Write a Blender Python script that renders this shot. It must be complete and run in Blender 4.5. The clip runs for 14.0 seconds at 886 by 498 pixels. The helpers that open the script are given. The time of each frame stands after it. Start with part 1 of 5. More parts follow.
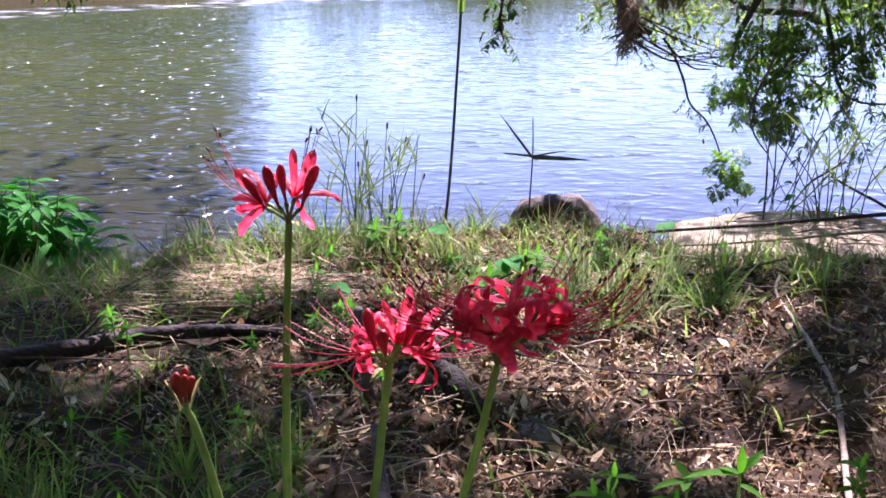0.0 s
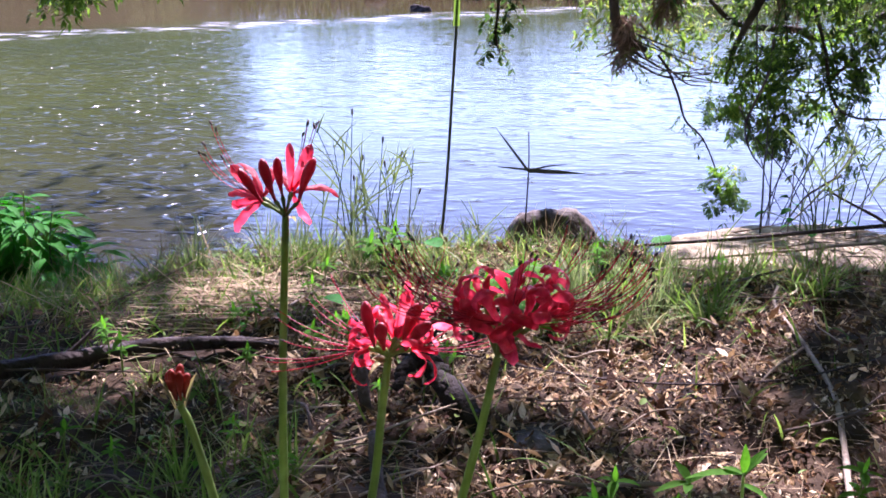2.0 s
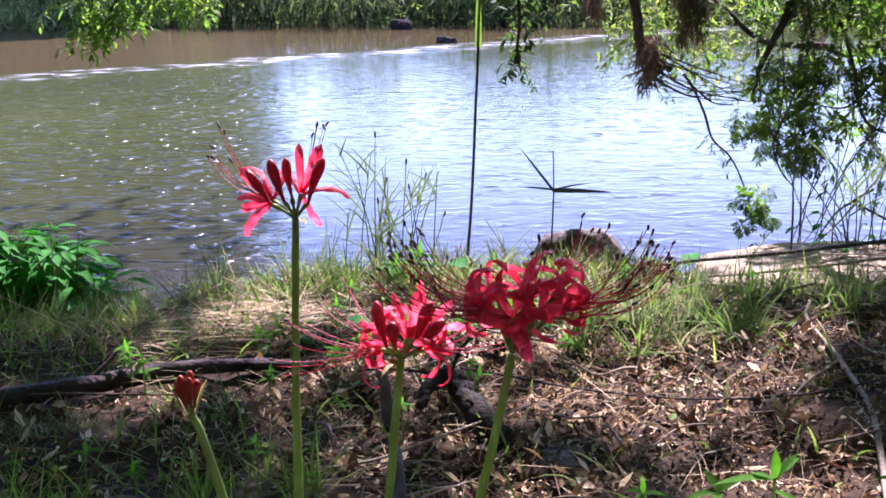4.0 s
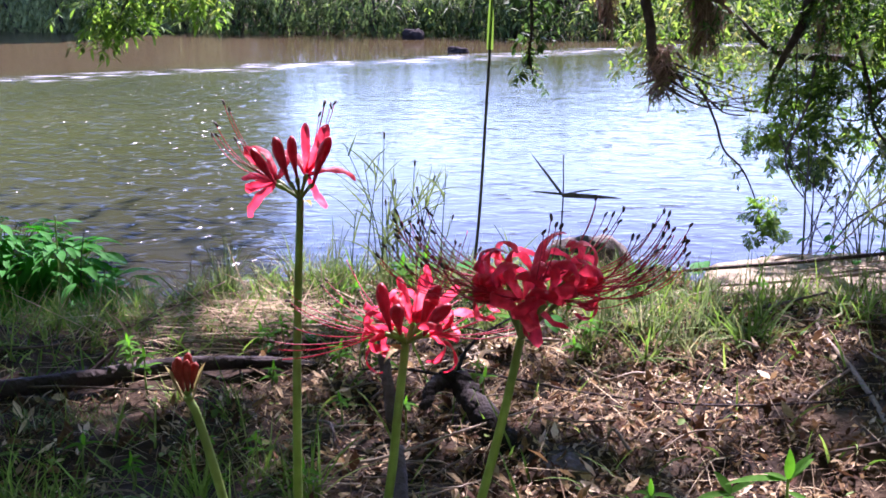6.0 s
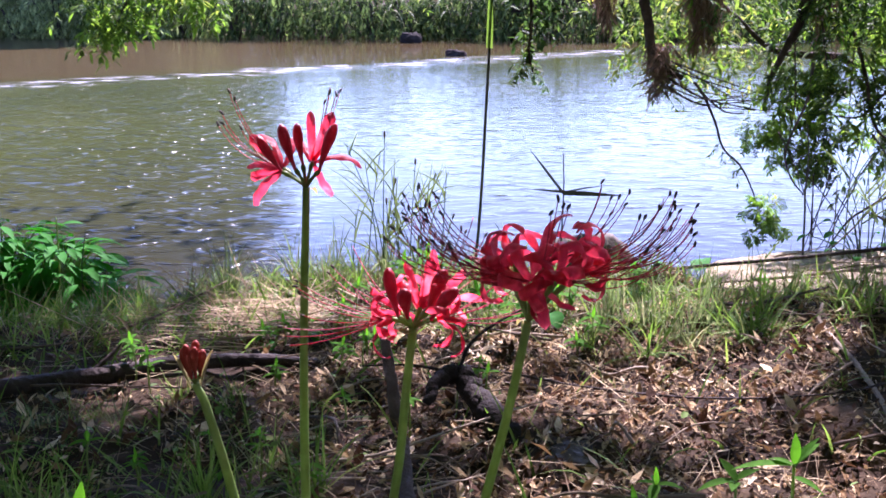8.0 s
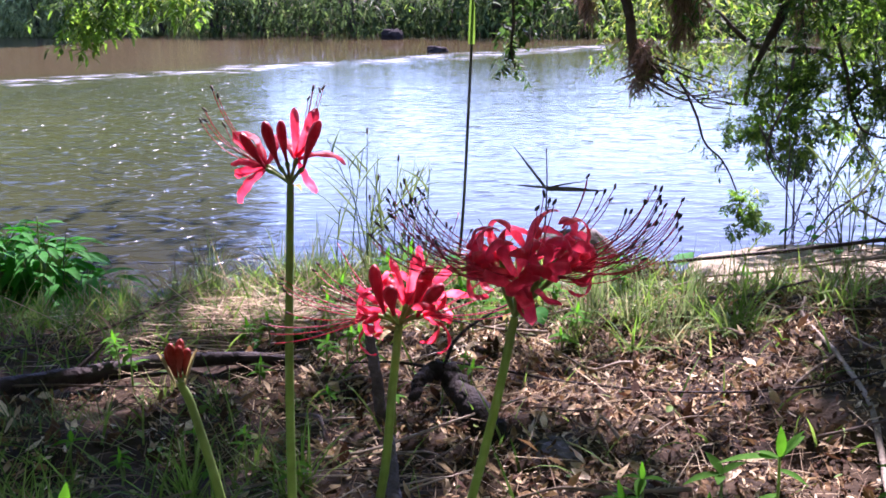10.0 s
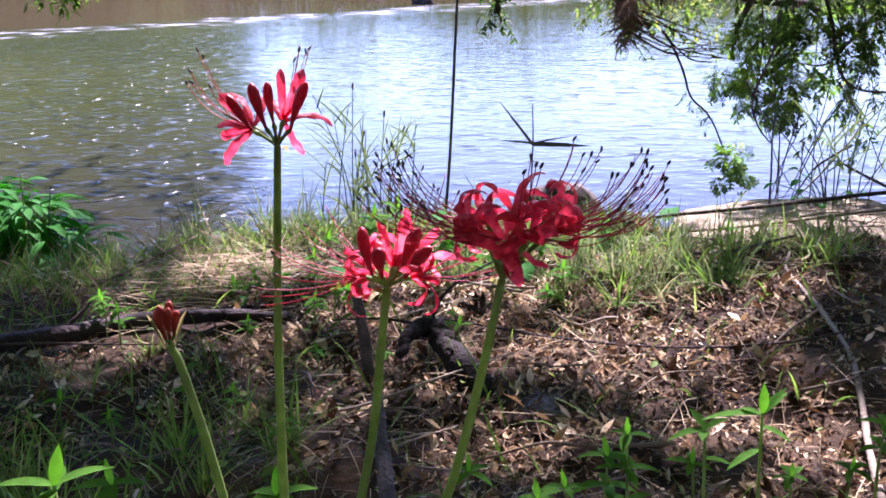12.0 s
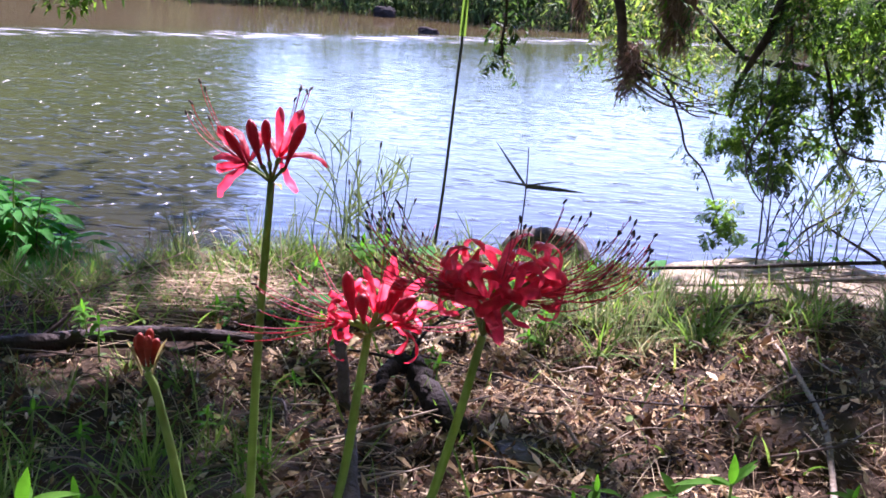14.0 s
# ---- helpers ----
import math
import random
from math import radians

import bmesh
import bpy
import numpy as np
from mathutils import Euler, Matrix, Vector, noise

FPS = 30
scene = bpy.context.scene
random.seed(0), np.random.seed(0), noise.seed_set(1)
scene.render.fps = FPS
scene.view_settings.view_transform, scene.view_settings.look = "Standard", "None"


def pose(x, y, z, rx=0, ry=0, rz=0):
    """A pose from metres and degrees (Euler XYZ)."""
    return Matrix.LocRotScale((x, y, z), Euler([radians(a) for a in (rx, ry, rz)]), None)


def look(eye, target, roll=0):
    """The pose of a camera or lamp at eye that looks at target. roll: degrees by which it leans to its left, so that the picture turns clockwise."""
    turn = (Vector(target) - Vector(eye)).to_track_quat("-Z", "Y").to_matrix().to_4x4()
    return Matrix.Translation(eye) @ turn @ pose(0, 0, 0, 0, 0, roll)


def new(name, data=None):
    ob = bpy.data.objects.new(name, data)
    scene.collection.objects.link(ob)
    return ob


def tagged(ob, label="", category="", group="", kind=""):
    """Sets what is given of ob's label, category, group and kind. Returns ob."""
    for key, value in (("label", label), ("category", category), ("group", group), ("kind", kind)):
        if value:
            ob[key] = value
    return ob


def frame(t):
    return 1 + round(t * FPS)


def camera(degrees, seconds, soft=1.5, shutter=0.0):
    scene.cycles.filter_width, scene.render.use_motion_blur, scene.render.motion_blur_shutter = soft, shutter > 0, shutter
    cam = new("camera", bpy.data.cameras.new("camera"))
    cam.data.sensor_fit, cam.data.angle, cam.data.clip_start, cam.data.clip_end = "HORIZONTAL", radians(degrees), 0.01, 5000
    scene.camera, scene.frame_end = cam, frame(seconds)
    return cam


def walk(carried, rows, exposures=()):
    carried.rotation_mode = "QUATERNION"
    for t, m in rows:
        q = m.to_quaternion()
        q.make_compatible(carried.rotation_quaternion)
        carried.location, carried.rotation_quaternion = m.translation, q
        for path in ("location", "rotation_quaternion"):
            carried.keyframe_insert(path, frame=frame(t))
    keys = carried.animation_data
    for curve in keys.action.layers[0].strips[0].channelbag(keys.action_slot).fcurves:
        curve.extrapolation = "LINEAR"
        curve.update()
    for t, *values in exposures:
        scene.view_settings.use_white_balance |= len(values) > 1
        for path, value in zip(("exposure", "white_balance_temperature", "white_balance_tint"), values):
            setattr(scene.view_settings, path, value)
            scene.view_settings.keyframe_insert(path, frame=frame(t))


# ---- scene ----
cam = camera(44.8, 14.0, 1.7)
PATH = [
    (0, (0.065, 0.237, 0.806), (0.013, 2.132, 0.168), 0.3),
    (0.5, (0.068, 0.236, 0.798), (0.022, 2.138, 0.183), 0.1),
    (1, (0.063, 0.24, 0.788), (0.031, 2.141, 0.167), 0.1),
    (1.5, (0.061, 0.242, 0.783), (0.017, 2.146, 0.171), 0.0),
    (2, (0.062, 0.24, 0.781), (0.019, 2.148, 0.185), 0.2),
    (2.5, (0.058, 0.241, 0.772), (0.033, 2.158, 0.203), -1.3),
    (3, (0.058, 0.244, 0.76), (-0.009, 2.154, 0.17), -2.2),
    (3.5, (0.067, 0.25, 0.755), (-0.013, 2.168, 0.191), -1.5),
    (4, (0.075, 0.253, 0.751), (-0.026, 2.176, 0.213), -1.3),
    (6.3, (0.073, 0.271, 0.724), (-0.041, 2.203, 0.217), -0.2),
    (6.5, (0.074, 0.265, 0.724), (-0.039, 2.199, 0.227), -0.3),
    (7, (0.072, 0.264, 0.721), (-0.044, 2.198, 0.222), -0.6),
    (7.2, (0.071, 0.263, 0.719), (-0.048, 2.195, 0.214), -0.8),
    (9.3, (0.066, 0.271, 0.709), (-0.031, 2.201, 0.195), -0.2),
    (9.5, (0.066, 0.272, 0.71), (-0.031, 2.199, 0.183), -0.3),
    (10, (0.066, 0.266, 0.712), (-0.014, 2.197, 0.196), -0.8),
    (10.5, (0.067, 0.269, 0.71), (-0.008, 2.186, 0.145), -0.9),
    (11, (0.066, 0.267, 0.713), (-0.008, 2.181, 0.14), -0.8),
    (11.5, (0.065, 0.266, 0.717), (0.004, 2.175, 0.125), -0.4),
    (12, (0.065, 0.264, 0.719), (0.011, 2.171, 0.119), -0.8),
    (12.5, (0.067, 0.262, 0.724), (0.027, 2.17, 0.126), 0.4),
    (13, (0.068, 0.261, 0.726), (0.031, 2.163, 0.111), 0.2),
    (13.5, (0.066, 0.263, 0.729), (0.023, 2.165, 0.111), 1.2),
    (14, (0.066, 0.263, 0.736), (0.033, 2.186, 0.187), 3.9),
]
walk(cam, [(r[0], look(*r[1:])) for r in PATH], [(0, 2.35, 5640, 47), (14, 2.35, 5640, 47)])


# ---- world, sun ----
SUN_EL, SUN_AZ = 47.0, 16.0            # degrees above the horizon, degrees to the right of straight ahead
L = Vector((math.sin(radians(SUN_AZ)) * math.cos(radians(SUN_EL)),
            math.cos(radians(SUN_AZ)) * math.cos(radians(SUN_EL)), math.sin(radians(SUN_EL))))
world = bpy.data.worlds.new("sky")
scene.world = world
world.use_nodes = True
wn = world.node_tree.nodes
sky = wn.new("ShaderNodeTexSky")
sky.sky_type, sky.sun_disc = 'NISHITA', False
sky.sun_elevation, sky.sun_rotation = radians(SUN_EL), radians(SUN_AZ)
sky.dust_density, sky.ozone_density = 0.3, 3.6
world.node_tree.links.new(sky.outputs[0], wn["Background"].inputs[0])
wn["Background"].inputs[1].default_value = 0.128
sun = new("sun", bpy.data.lights.new("sun", 'SUN'))
sun.data.energy, sun.data.angle, sun.data.color = 5.0, radians(0.6), (1.0, 0.94, 0.84)
sun.matrix_world = look(L * 40, (0, 0, 0))


# ---- materials ----
def mat(name, stops, scale=6.0, rough=0.7, bump=0.3, bscale=60.0, trans=0.0, vary="noise", spec=0.3, detail=6.0, stretch=(1, 1, 1), tsat=1.1):
    """A node material: colours along a ramp driven by noise, by island or by object, with a second, finer noise and a relief."""
    m = bpy.data.materials.new(name)
    m.use_nodes = True
    nt = m.node_tree
    n, l = nt.nodes, nt.links
    bs = n["Principled BSDF"]
    co = n.new("ShaderNodeTexCoord")
    mp = n.new("ShaderNodeMapping")
    mp.inputs["Scale"].default_value = stretch
    l.new(co.outputs["Object"], mp.inputs[0])
    nz = n.new("ShaderNodeTexNoise")
    nz.inputs["Scale"].default_value, nz.inputs["Detail"].default_value = scale, detail
    l.new(mp.outputs[0], nz.inputs["Vector"])
    fine = n.new("ShaderNodeTexNoise")
    fine.inputs["Scale"].default_value, fine.inputs["Detail"].default_value = bscale, 4.0
    l.new(mp.outputs[0], fine.inputs["Vector"])
    ramp = n.new("ShaderNodeValToRGB")
    el = ramp.color_ramp.elements
    while len(el) < len(stops):
        el.new(0.5)
    for e, (p, c) in zip(el, stops):
        e.position, e.color = p, (*c, 1)
    if vary == "noise":
        l.new(nz.outputs["Fac"], ramp.inputs[0])
    else:
        src = n.new("ShaderNodeNewGeometry").outputs["Random Per Island"] if vary == "island" else n.new("ShaderNodeObjectInfo").outputs["Random"]
        mixv = n.new("ShaderNodeMath")
        mixv.operation = 'MULTIPLY_ADD'
        l.new(nz.outputs["Fac"], mixv.inputs[0])
        mixv.inputs[1].default_value = 0.3
        sc = n.new("ShaderNodeMath")
        sc.operation = 'MULTIPLY_ADD'
        l.new(src, sc.inputs[0])
        sc.inputs[1].default_value, sc.inputs[2].default_value = 0.85, -0.07
        l.new(sc.outputs[0], mixv.inputs[2])
        l.new(mixv.outputs[0], ramp.inputs[0])
    mul = n.new("ShaderNodeMix")
    mul.data_type, mul.blend_type = 'RGBA', 'OVERLAY'
    mul.inputs[0].default_value = 0.35
    l.new(ramp.outputs[0], mul.inputs[6])
    l.new(fine.outputs["Fac"], mul.inputs[7])
    l.new(mul.outputs[2], bs.inputs["Base Color"])
    bs.inputs["Roughness"].default_value = rough
    bs.inputs["Specular IOR Level"].default_value = spec
    if bump:
        bp = n.new("ShaderNodeBump")
        bp.inputs["Strength"].default_value, bp.inputs["Distance"].default_value = bump, 0.01
        l.new(fine.outputs["Fac"], bp.inputs["Height"])
        l.new(bp.outputs[0], bs.inputs["Normal"])
    if trans:
        tr = n.new("ShaderNodeBsdfTranslucent")
        hs = n.new("ShaderNodeHueSaturation")
        hs.inputs["Saturation"].default_value, hs.inputs["Value"].default_value = tsat, 1.7
        l.new(mul.outputs[2], hs.inputs["Color"])
        l.new(hs.outputs[0], tr.inputs["Color"])
        mx = n.new("ShaderNodeMixShader")
        mx.inputs[0].default_value = trans
        l.new(bs.outputs[0], mx.inputs[1])
        l.new(tr.outputs[0], mx.inputs[2])
        l.new(mx.outputs[0], n["Material Output"].inputs["Surface"])
    return m


SOIL = mat("soil", [(0.3, (0.012, 0.008, 0.005)), (0.5, (0.034, 0.022, 0.012)), (0.7, (0.09, 0.06, 0.033))], 9.0, 0.95, 0.8, 45, spec=0.1, detail=9)
LITTER = mat("dry_leaf", [(0.0, (0.022, 0.013, 0.008)), (0.36, (0.08, 0.040, 0.022)), (0.60, (0.23, 0.145, 0.066)), (0.8, (0.50, 0.38, 0.205)), (1.0, (0.78, 0.66, 0.47))], 40, 0.9, 0.5, 180, 0.12, "island", 0.1)
STRAW = mat("straw", [(0.0, (0.06, 0.039, 0.022)), (0.5, (0.20, 0.142, 0.078)), (1.0, (0.48, 0.39, 0.23))], 30, 0.85, 0.2, 120, 0.08, "island", 0.12)
GRASS = mat("grass", [(0.0, (0.045, 0.09, 0.018)), (0.5, (0.095, 0.175, 0.03)), (0.85, (0.16, 0.23, 0.05)), (1.0, (0.32, 0.30, 0.13))], 12, 0.65, 0.1, 90, 0.38, "island", 0.12)
REED = mat("shore_grass", [(0.0, (0.045, 0.07, 0.028)), (0.6, (0.11, 0.15, 0.05)), (1.0, (0.26, 0.25, 0.13))], 12, 0.6, 0.1, 90, 0.35, "island", 0.15)
HERB = mat("herb_leaf", [(0.0, (0.04, 0.11, 0.012)), (0.6, (0.065, 0.18, 0.02)), (1.0, (0.11, 0.25, 0.035))], 25, 0.8, 0.2, 120, 0.5, "island", 0.05)
BROAD = mat("broad_leaf", [(0.0, (0.010, 0.085, 0.008)), (0.6, (0.022, 0.16, 0.012)), (1.0, (0.045, 0.23, 0.02))], 20, 0.7, 0.2, 90, 0.4, "island", 0.12)
TREELEAF = mat("tree_leaf", [(0.0, (0.018, 0.04, 0.012)), (0.55, (0.04, 0.08, 0.02)), (0.9, (0.08, 0.14, 0.03)), (1.0, (0.16, 0.17, 0.05))], 20, 0.65, 0.15, 90, 0.35, "island", 0.12)
YOUNGLEAF = mat("young_tree_leaf", [(0.0, (0.05, 0.10, 0.02)), (0.5, (0.10, 0.17, 0.03)), (0.85, (0.18, 0.23, 0.05)), (1.0, (0.30, 0.23, 0.06))], 20, 0.65, 0.15, 90, 0.5, "island", 0.12)
FRESHLEAF = mat("fresh_tree_leaf", [(0.0, (0.04, 0.09, 0.015)), (0.5, (0.09, 0.17, 0.025)), (0.85, (0.15, 0.24, 0.04)), (1.0, (0.26, 0.26, 0.06))], 20, 0.65, 0.15, 90, 0.52, "island", 0.12)
FARLEAF = mat("far_foliage", [(0.0, (0.022, 0.035, 0.014)), (0.6, (0.05, 0.08, 0.026)), (0.9, (0.09, 0.14, 0.04)), (1.0, (0.18, 0.19, 0.08))], 2, 0.8, 0.0, 30, 0.45, "island", 0.08)
# far foliage again, its colour lightened for the hazy light at the left end
FARLEAF_LIT = mat("far_foliage_lit", [(0.0, (0.08, 0.11, 0.04)), (0.6, (0.18, 0.23, 0.085)), (1.0, (0.32, 0.36, 0.15))], 2, 0.8, 0.0, 30, 0.5, "island", 0.08)
BARK = mat("bark", [(0.25, (0.025, 0.02, 0.017)), (0.55, (0.06, 0.046, 0.038)), (0.8, (0.13, 0.105, 0.085))], 18, 0.9, 0.8, 120, spec=0.15)
DEADWOOD = mat("weathered_wood", [(0.25, (0.045, 0.035, 0.030)), (0.6, (0.10, 0.080, 0.070)), (0.85, (0.22, 0.18, 0.16))], 25, 0.85, 0.6, 160, spec=0.15)
DARKWOOD = mat("wet_driftwood", [(0.25, (0.018, 0.012, 0.010)), (0.6, (0.045, 0.031, 0.025)), (0.85, (0.10, 0.075, 0.062))], 14, 0.8, 0.6, 110, spec=0.2)
CHARRED = mat("charred_wood", [(0.25, (0.010, 0.008, 0.007)), (0.55, (0.024, 0.019, 0.016)), (0.8, (0.06, 0.048, 0.04))], 16, 0.9, 0.7, 120, spec=0.1)
TWIG = mat("twig_bark", [(0.0, (0.06, 0.042, 0.028)), (0.5, (0.18, 0.135, 0.09)), (1.0, (0.40, 0.34, 0.25))], 25, 0.85, 0.4, 150, vary="object", spec=0.15)
DARKROCK = mat("dark_rock", [(0.25, (0.03, 0.024, 0.019)), (0.5, (0.07, 0.056, 0.043)), (0.75, (0.15, 0.12, 0.095))], 9, 0.85, 0.7, 70, spec=0.25, detail=9)
WETROCK = mat("wet_rock", [(0.25, (0.010, 0.008, 0.007)), (0.55, (0.022, 0.018, 0.015)), (0.8, (0.045, 0.037, 0.03))], 9, 0.9, 0.5, 40, spec=0.08)
PALEROCK = mat("pale_rock", [(0.34, (0.055, 0.042, 0.024)), (0.48, (0.19, 0.155, 0.09)), (0.68, (0.36, 0.30, 0.185))], 17, 0.9, 1.0, 75, spec=0.2, detail=9)
MOSS = mat("hanging_dead_moss", [(0.0, (0.05, 0.03, 0.022)), (0.5, (0.14, 0.09, 0.06)), (1.0, (0.27, 0.19, 0.13))], 30, 0.9, 0.2, 100, 0.1, "island")
STEM = mat("flower_stalk", [(0.3, (0.12, 0.19, 0.04)), (0.6, (0.19, 0.275, 0.06)), (0.8, (0.29, 0.34, 0.10))], 14, 0.5, 0.15, 120, 0.22, spec=0.3)
DARKSTEM = mat("dark_dead_stem", [(0.3, (0.035, 0.038, 0.028)), (0.6, (0.07, 0.075, 0.055)), (0.85, (0.13, 0.13, 0.10))], 20, 0.8, 0.3, 120, spec=0.15)
TEPAL = mat("red_tepal", [(0.25, (0.32, 0.010, 0.024)), (0.55, (0.50, 0.035, 0.055)), (0.8, (0.74, 0.17, 0.19))], 60, 0.4, 0.3, 300, 0.6, spec=0.25, tsat=1.0)
BUD = mat("dark_red_bud", [(0.25, (0.24, 0.010, 0.022)), (0.6, (0.38, 0.02, 0.04)), (0.85, (0.5, 0.05, 0.07))], 60, 0.5, 0.3, 250, 0.22, spec=0.4)
TIGHTBUD = mat("dull_orange_bud", [(0.25, (0.16, 0.022, 0.016)), (0.6, (0.30, 0.055, 0.030)), (0.85, (0.42, 0.13, 0.06))], 60, 0.6, 0.3, 250, 0.2, spec=0.25)
FILAMENT = mat("red_filament", [(0.3, (0.30, 0.012, 0.03)), (0.7, (0.45, 0.03, 0.05))], 60, 0.5, 0.0, 200, 0.3, spec=0.4)
ANTHER = mat("dark_anther", [(0.3, (0.03, 0.018, 0.016)), (0.7, (0.09, 0.05, 0.035))], 90, 0.8, 0.3, 400)
SPATHE = mat("papery_spathe", [(0.3, (0.24, 0.20, 0.07)), (0.7, (0.36, 0.32, 0.14))], 60, 0.7, 0.3, 250, 0.3)
SEEDHEAD = mat("brown_seed_head", [(0.0, (0.05, 0.035, 0.025)), (1.0, (0.16, 0.12, 0.08))], 60, 0.9, 0.3, 200, vary="island")


def water_material():
    m = bpy.data.materials.new("river_water")
    m.use_nodes = True
    n, l = m.node_tree.nodes, m.node_tree.links
    bs = n["Principled BSDF"]
    bs.inputs["Roughness"].default_value = 0.09
    bs.inputs["IOR"].default_value = 1.23
    co = n.new("ShaderNodeTexCoord")
    murk = n.new("ShaderNodeTexNoise")
    murk.inputs["Scale"].default_value = 0.5
    l.new(co.outputs["Object"], murk.inputs["Vector"])
    ramp = n.new("ShaderNodeValToRGB")
    ramp.color_ramp.elements[0].position, ramp.color_ramp.elements[0].color = 0.3, (0.028, 0.036, 0.010, 1)
    ramp.color_ramp.elements[1].position, ramp.color_ramp.elements[1].color = 0.75, (0.046, 0.053, 0.015, 1)
    l.new(murk.outputs["Fac"], ramp.inputs[0])
    bs.inputs["Specular Tint"].default_value = (0.64, 0.63, 0.80, 1)
    def waves(rows):
        """The sum of several stretched noises, each raised to a power or cut off low, so that its crests stand apart."""
        total = None
        for sx, sy, scale, amp, det, power in rows:
            mp = n.new("ShaderNodeMapping")
            mp.inputs["Scale"].default_value = (sx, sy, 1)
            mp.inputs["Location"].default_value = (scale, 0.3 * scale, 0)
            l.new(co.outputs["Object"], mp.inputs[0])
            nz = n.new("ShaderNodeTexNoise")
            nz.inputs["Scale"].default_value, nz.inputs["Detail"].default_value = scale, det
            nz.inputs["Distortion"].default_value = 0.6
            l.new(mp.outputs[0], nz.inputs["Vector"])
            if power:
                pw = n.new("ShaderNodeMath")
                pw.operation = 'POWER'
                l.new(nz.outputs["Fac"], pw.inputs[0])
                pw.inputs[1].default_value = power
            else:
                pw = n.new("ShaderNodeMapRange")
                pw.interpolation_type = 'SMOOTHSTEP'
                pw.inputs["From Min"].default_value, pw.inputs["From Max"].default_value = 0.51, 0.65
                l.new(nz.outputs["Fac"], pw.inputs["Value"])
            mu = n.new("ShaderNodeMath")
            mu.operation = 'MULTIPLY_ADD'
            l.new(pw.outputs[0], mu.inputs[0])
            mu.inputs[1].default_value = amp
            if total:
                l.new(total, mu.inputs[2])
            else:
                mu.inputs[2].default_value = 0
            total = mu.outputs[0]
        return total

    # in the lee of the far trees sparse crests on slack water; in the open reach a fine even ruffle
    slack = waves(((0.6, 1.0, 2.4, 0.06, 2.0, 1.0), (0.45, 1.0, 8.0, 0.38, 1.0, 0), (0.45, 1.0, 17.0, 0.20, 1.0, 0)))
    ruffle = waves(((0.6, 1.0, 11.0, 0.075, 2.0, 1.0), (0.5, 1.0, 24.0, 0.05, 1.0, 1.0), (0.6, 1.0, 3.0, 0.10, 2.0, 1.0), (0.45, 1.0, 13.0, 0.3, 1.0, 5.0)))
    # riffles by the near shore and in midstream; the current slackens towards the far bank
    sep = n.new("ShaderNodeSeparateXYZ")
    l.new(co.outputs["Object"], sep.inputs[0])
    calm = n.new("ShaderNodeValToRGB")
    steps = calm.color_ramp.elements
    steps.remove(steps[1])
    steps[0].position, steps[0].color = 0.22, (0.21, 0.21, 0.21, 1)
    for p, v in ((0.36, 0.18), (0.50, 0.26), (0.80, 0.22), (0.835, 0.55), (0.85, 0.40), (0.872, 0.012), (0.97, 0.005)):
        steps.new(p).color = (v, v, v, 1)
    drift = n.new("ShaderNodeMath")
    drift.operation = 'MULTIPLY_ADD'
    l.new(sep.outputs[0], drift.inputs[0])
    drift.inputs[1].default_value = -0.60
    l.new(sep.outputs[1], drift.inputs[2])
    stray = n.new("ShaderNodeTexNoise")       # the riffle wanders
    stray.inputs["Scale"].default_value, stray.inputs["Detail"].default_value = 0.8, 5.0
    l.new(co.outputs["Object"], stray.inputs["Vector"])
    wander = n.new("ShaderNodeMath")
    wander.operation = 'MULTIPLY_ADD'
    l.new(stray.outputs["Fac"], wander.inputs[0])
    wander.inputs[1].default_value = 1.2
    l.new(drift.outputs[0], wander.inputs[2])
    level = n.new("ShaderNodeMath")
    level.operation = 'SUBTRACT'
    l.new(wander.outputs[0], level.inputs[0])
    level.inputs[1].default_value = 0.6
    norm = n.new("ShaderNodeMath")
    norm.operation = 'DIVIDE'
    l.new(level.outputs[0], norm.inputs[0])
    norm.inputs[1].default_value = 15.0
    l.new(norm.outputs[0], calm.inputs[0])
    # far side coloured brown for mud and the bank's reflection, white broken water along the riffle
    mud_reflection = n.new("ShaderNodeMapRange")
    mud_reflection.inputs["From Min"].default_value, mud_reflection.inputs["From Max"].default_value = 0.83, 0.90
    l.new(norm.outputs[0], mud_reflection.inputs["Value"])
    shade_end = n.new("ShaderNodeMapRange")       # tree shade painted dark over the brown bed near shore, silty green further out
    shade_end.inputs["From Min"].default_value, shade_end.inputs["From Max"].default_value = 0.24, 0.52
    l.new(norm.outputs[0], shade_end.inputs["Value"])
    shade_mix = n.new("ShaderNodeMix")
    shade_mix.data_type = 'RGBA'
    shade_mix.inputs[6].default_value = (0.019, 0.017, 0.011, 1)
    l.new(shade_end.outputs[0], shade_mix.inputs[0])
    l.new(ramp.outputs[0], shade_mix.inputs[7])
    bed = n.new("ShaderNodeMix")
    bed.data_type = 'RGBA'
    bed.inputs[7].default_value = (0.050, 0.037, 0.017, 1)
    l.new(mud_reflection.outputs[0], bed.inputs[0])
    l.new(shade_mix.outputs[2], bed.inputs[6])
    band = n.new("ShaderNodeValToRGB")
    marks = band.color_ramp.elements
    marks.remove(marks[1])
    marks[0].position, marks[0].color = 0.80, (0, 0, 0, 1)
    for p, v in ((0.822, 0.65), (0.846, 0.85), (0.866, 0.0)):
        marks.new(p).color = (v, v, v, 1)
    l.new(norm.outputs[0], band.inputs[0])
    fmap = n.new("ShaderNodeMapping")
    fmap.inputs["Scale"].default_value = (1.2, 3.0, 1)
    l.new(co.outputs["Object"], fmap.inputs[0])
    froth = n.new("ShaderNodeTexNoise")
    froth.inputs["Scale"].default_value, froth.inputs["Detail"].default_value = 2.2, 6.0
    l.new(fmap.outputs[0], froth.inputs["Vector"])
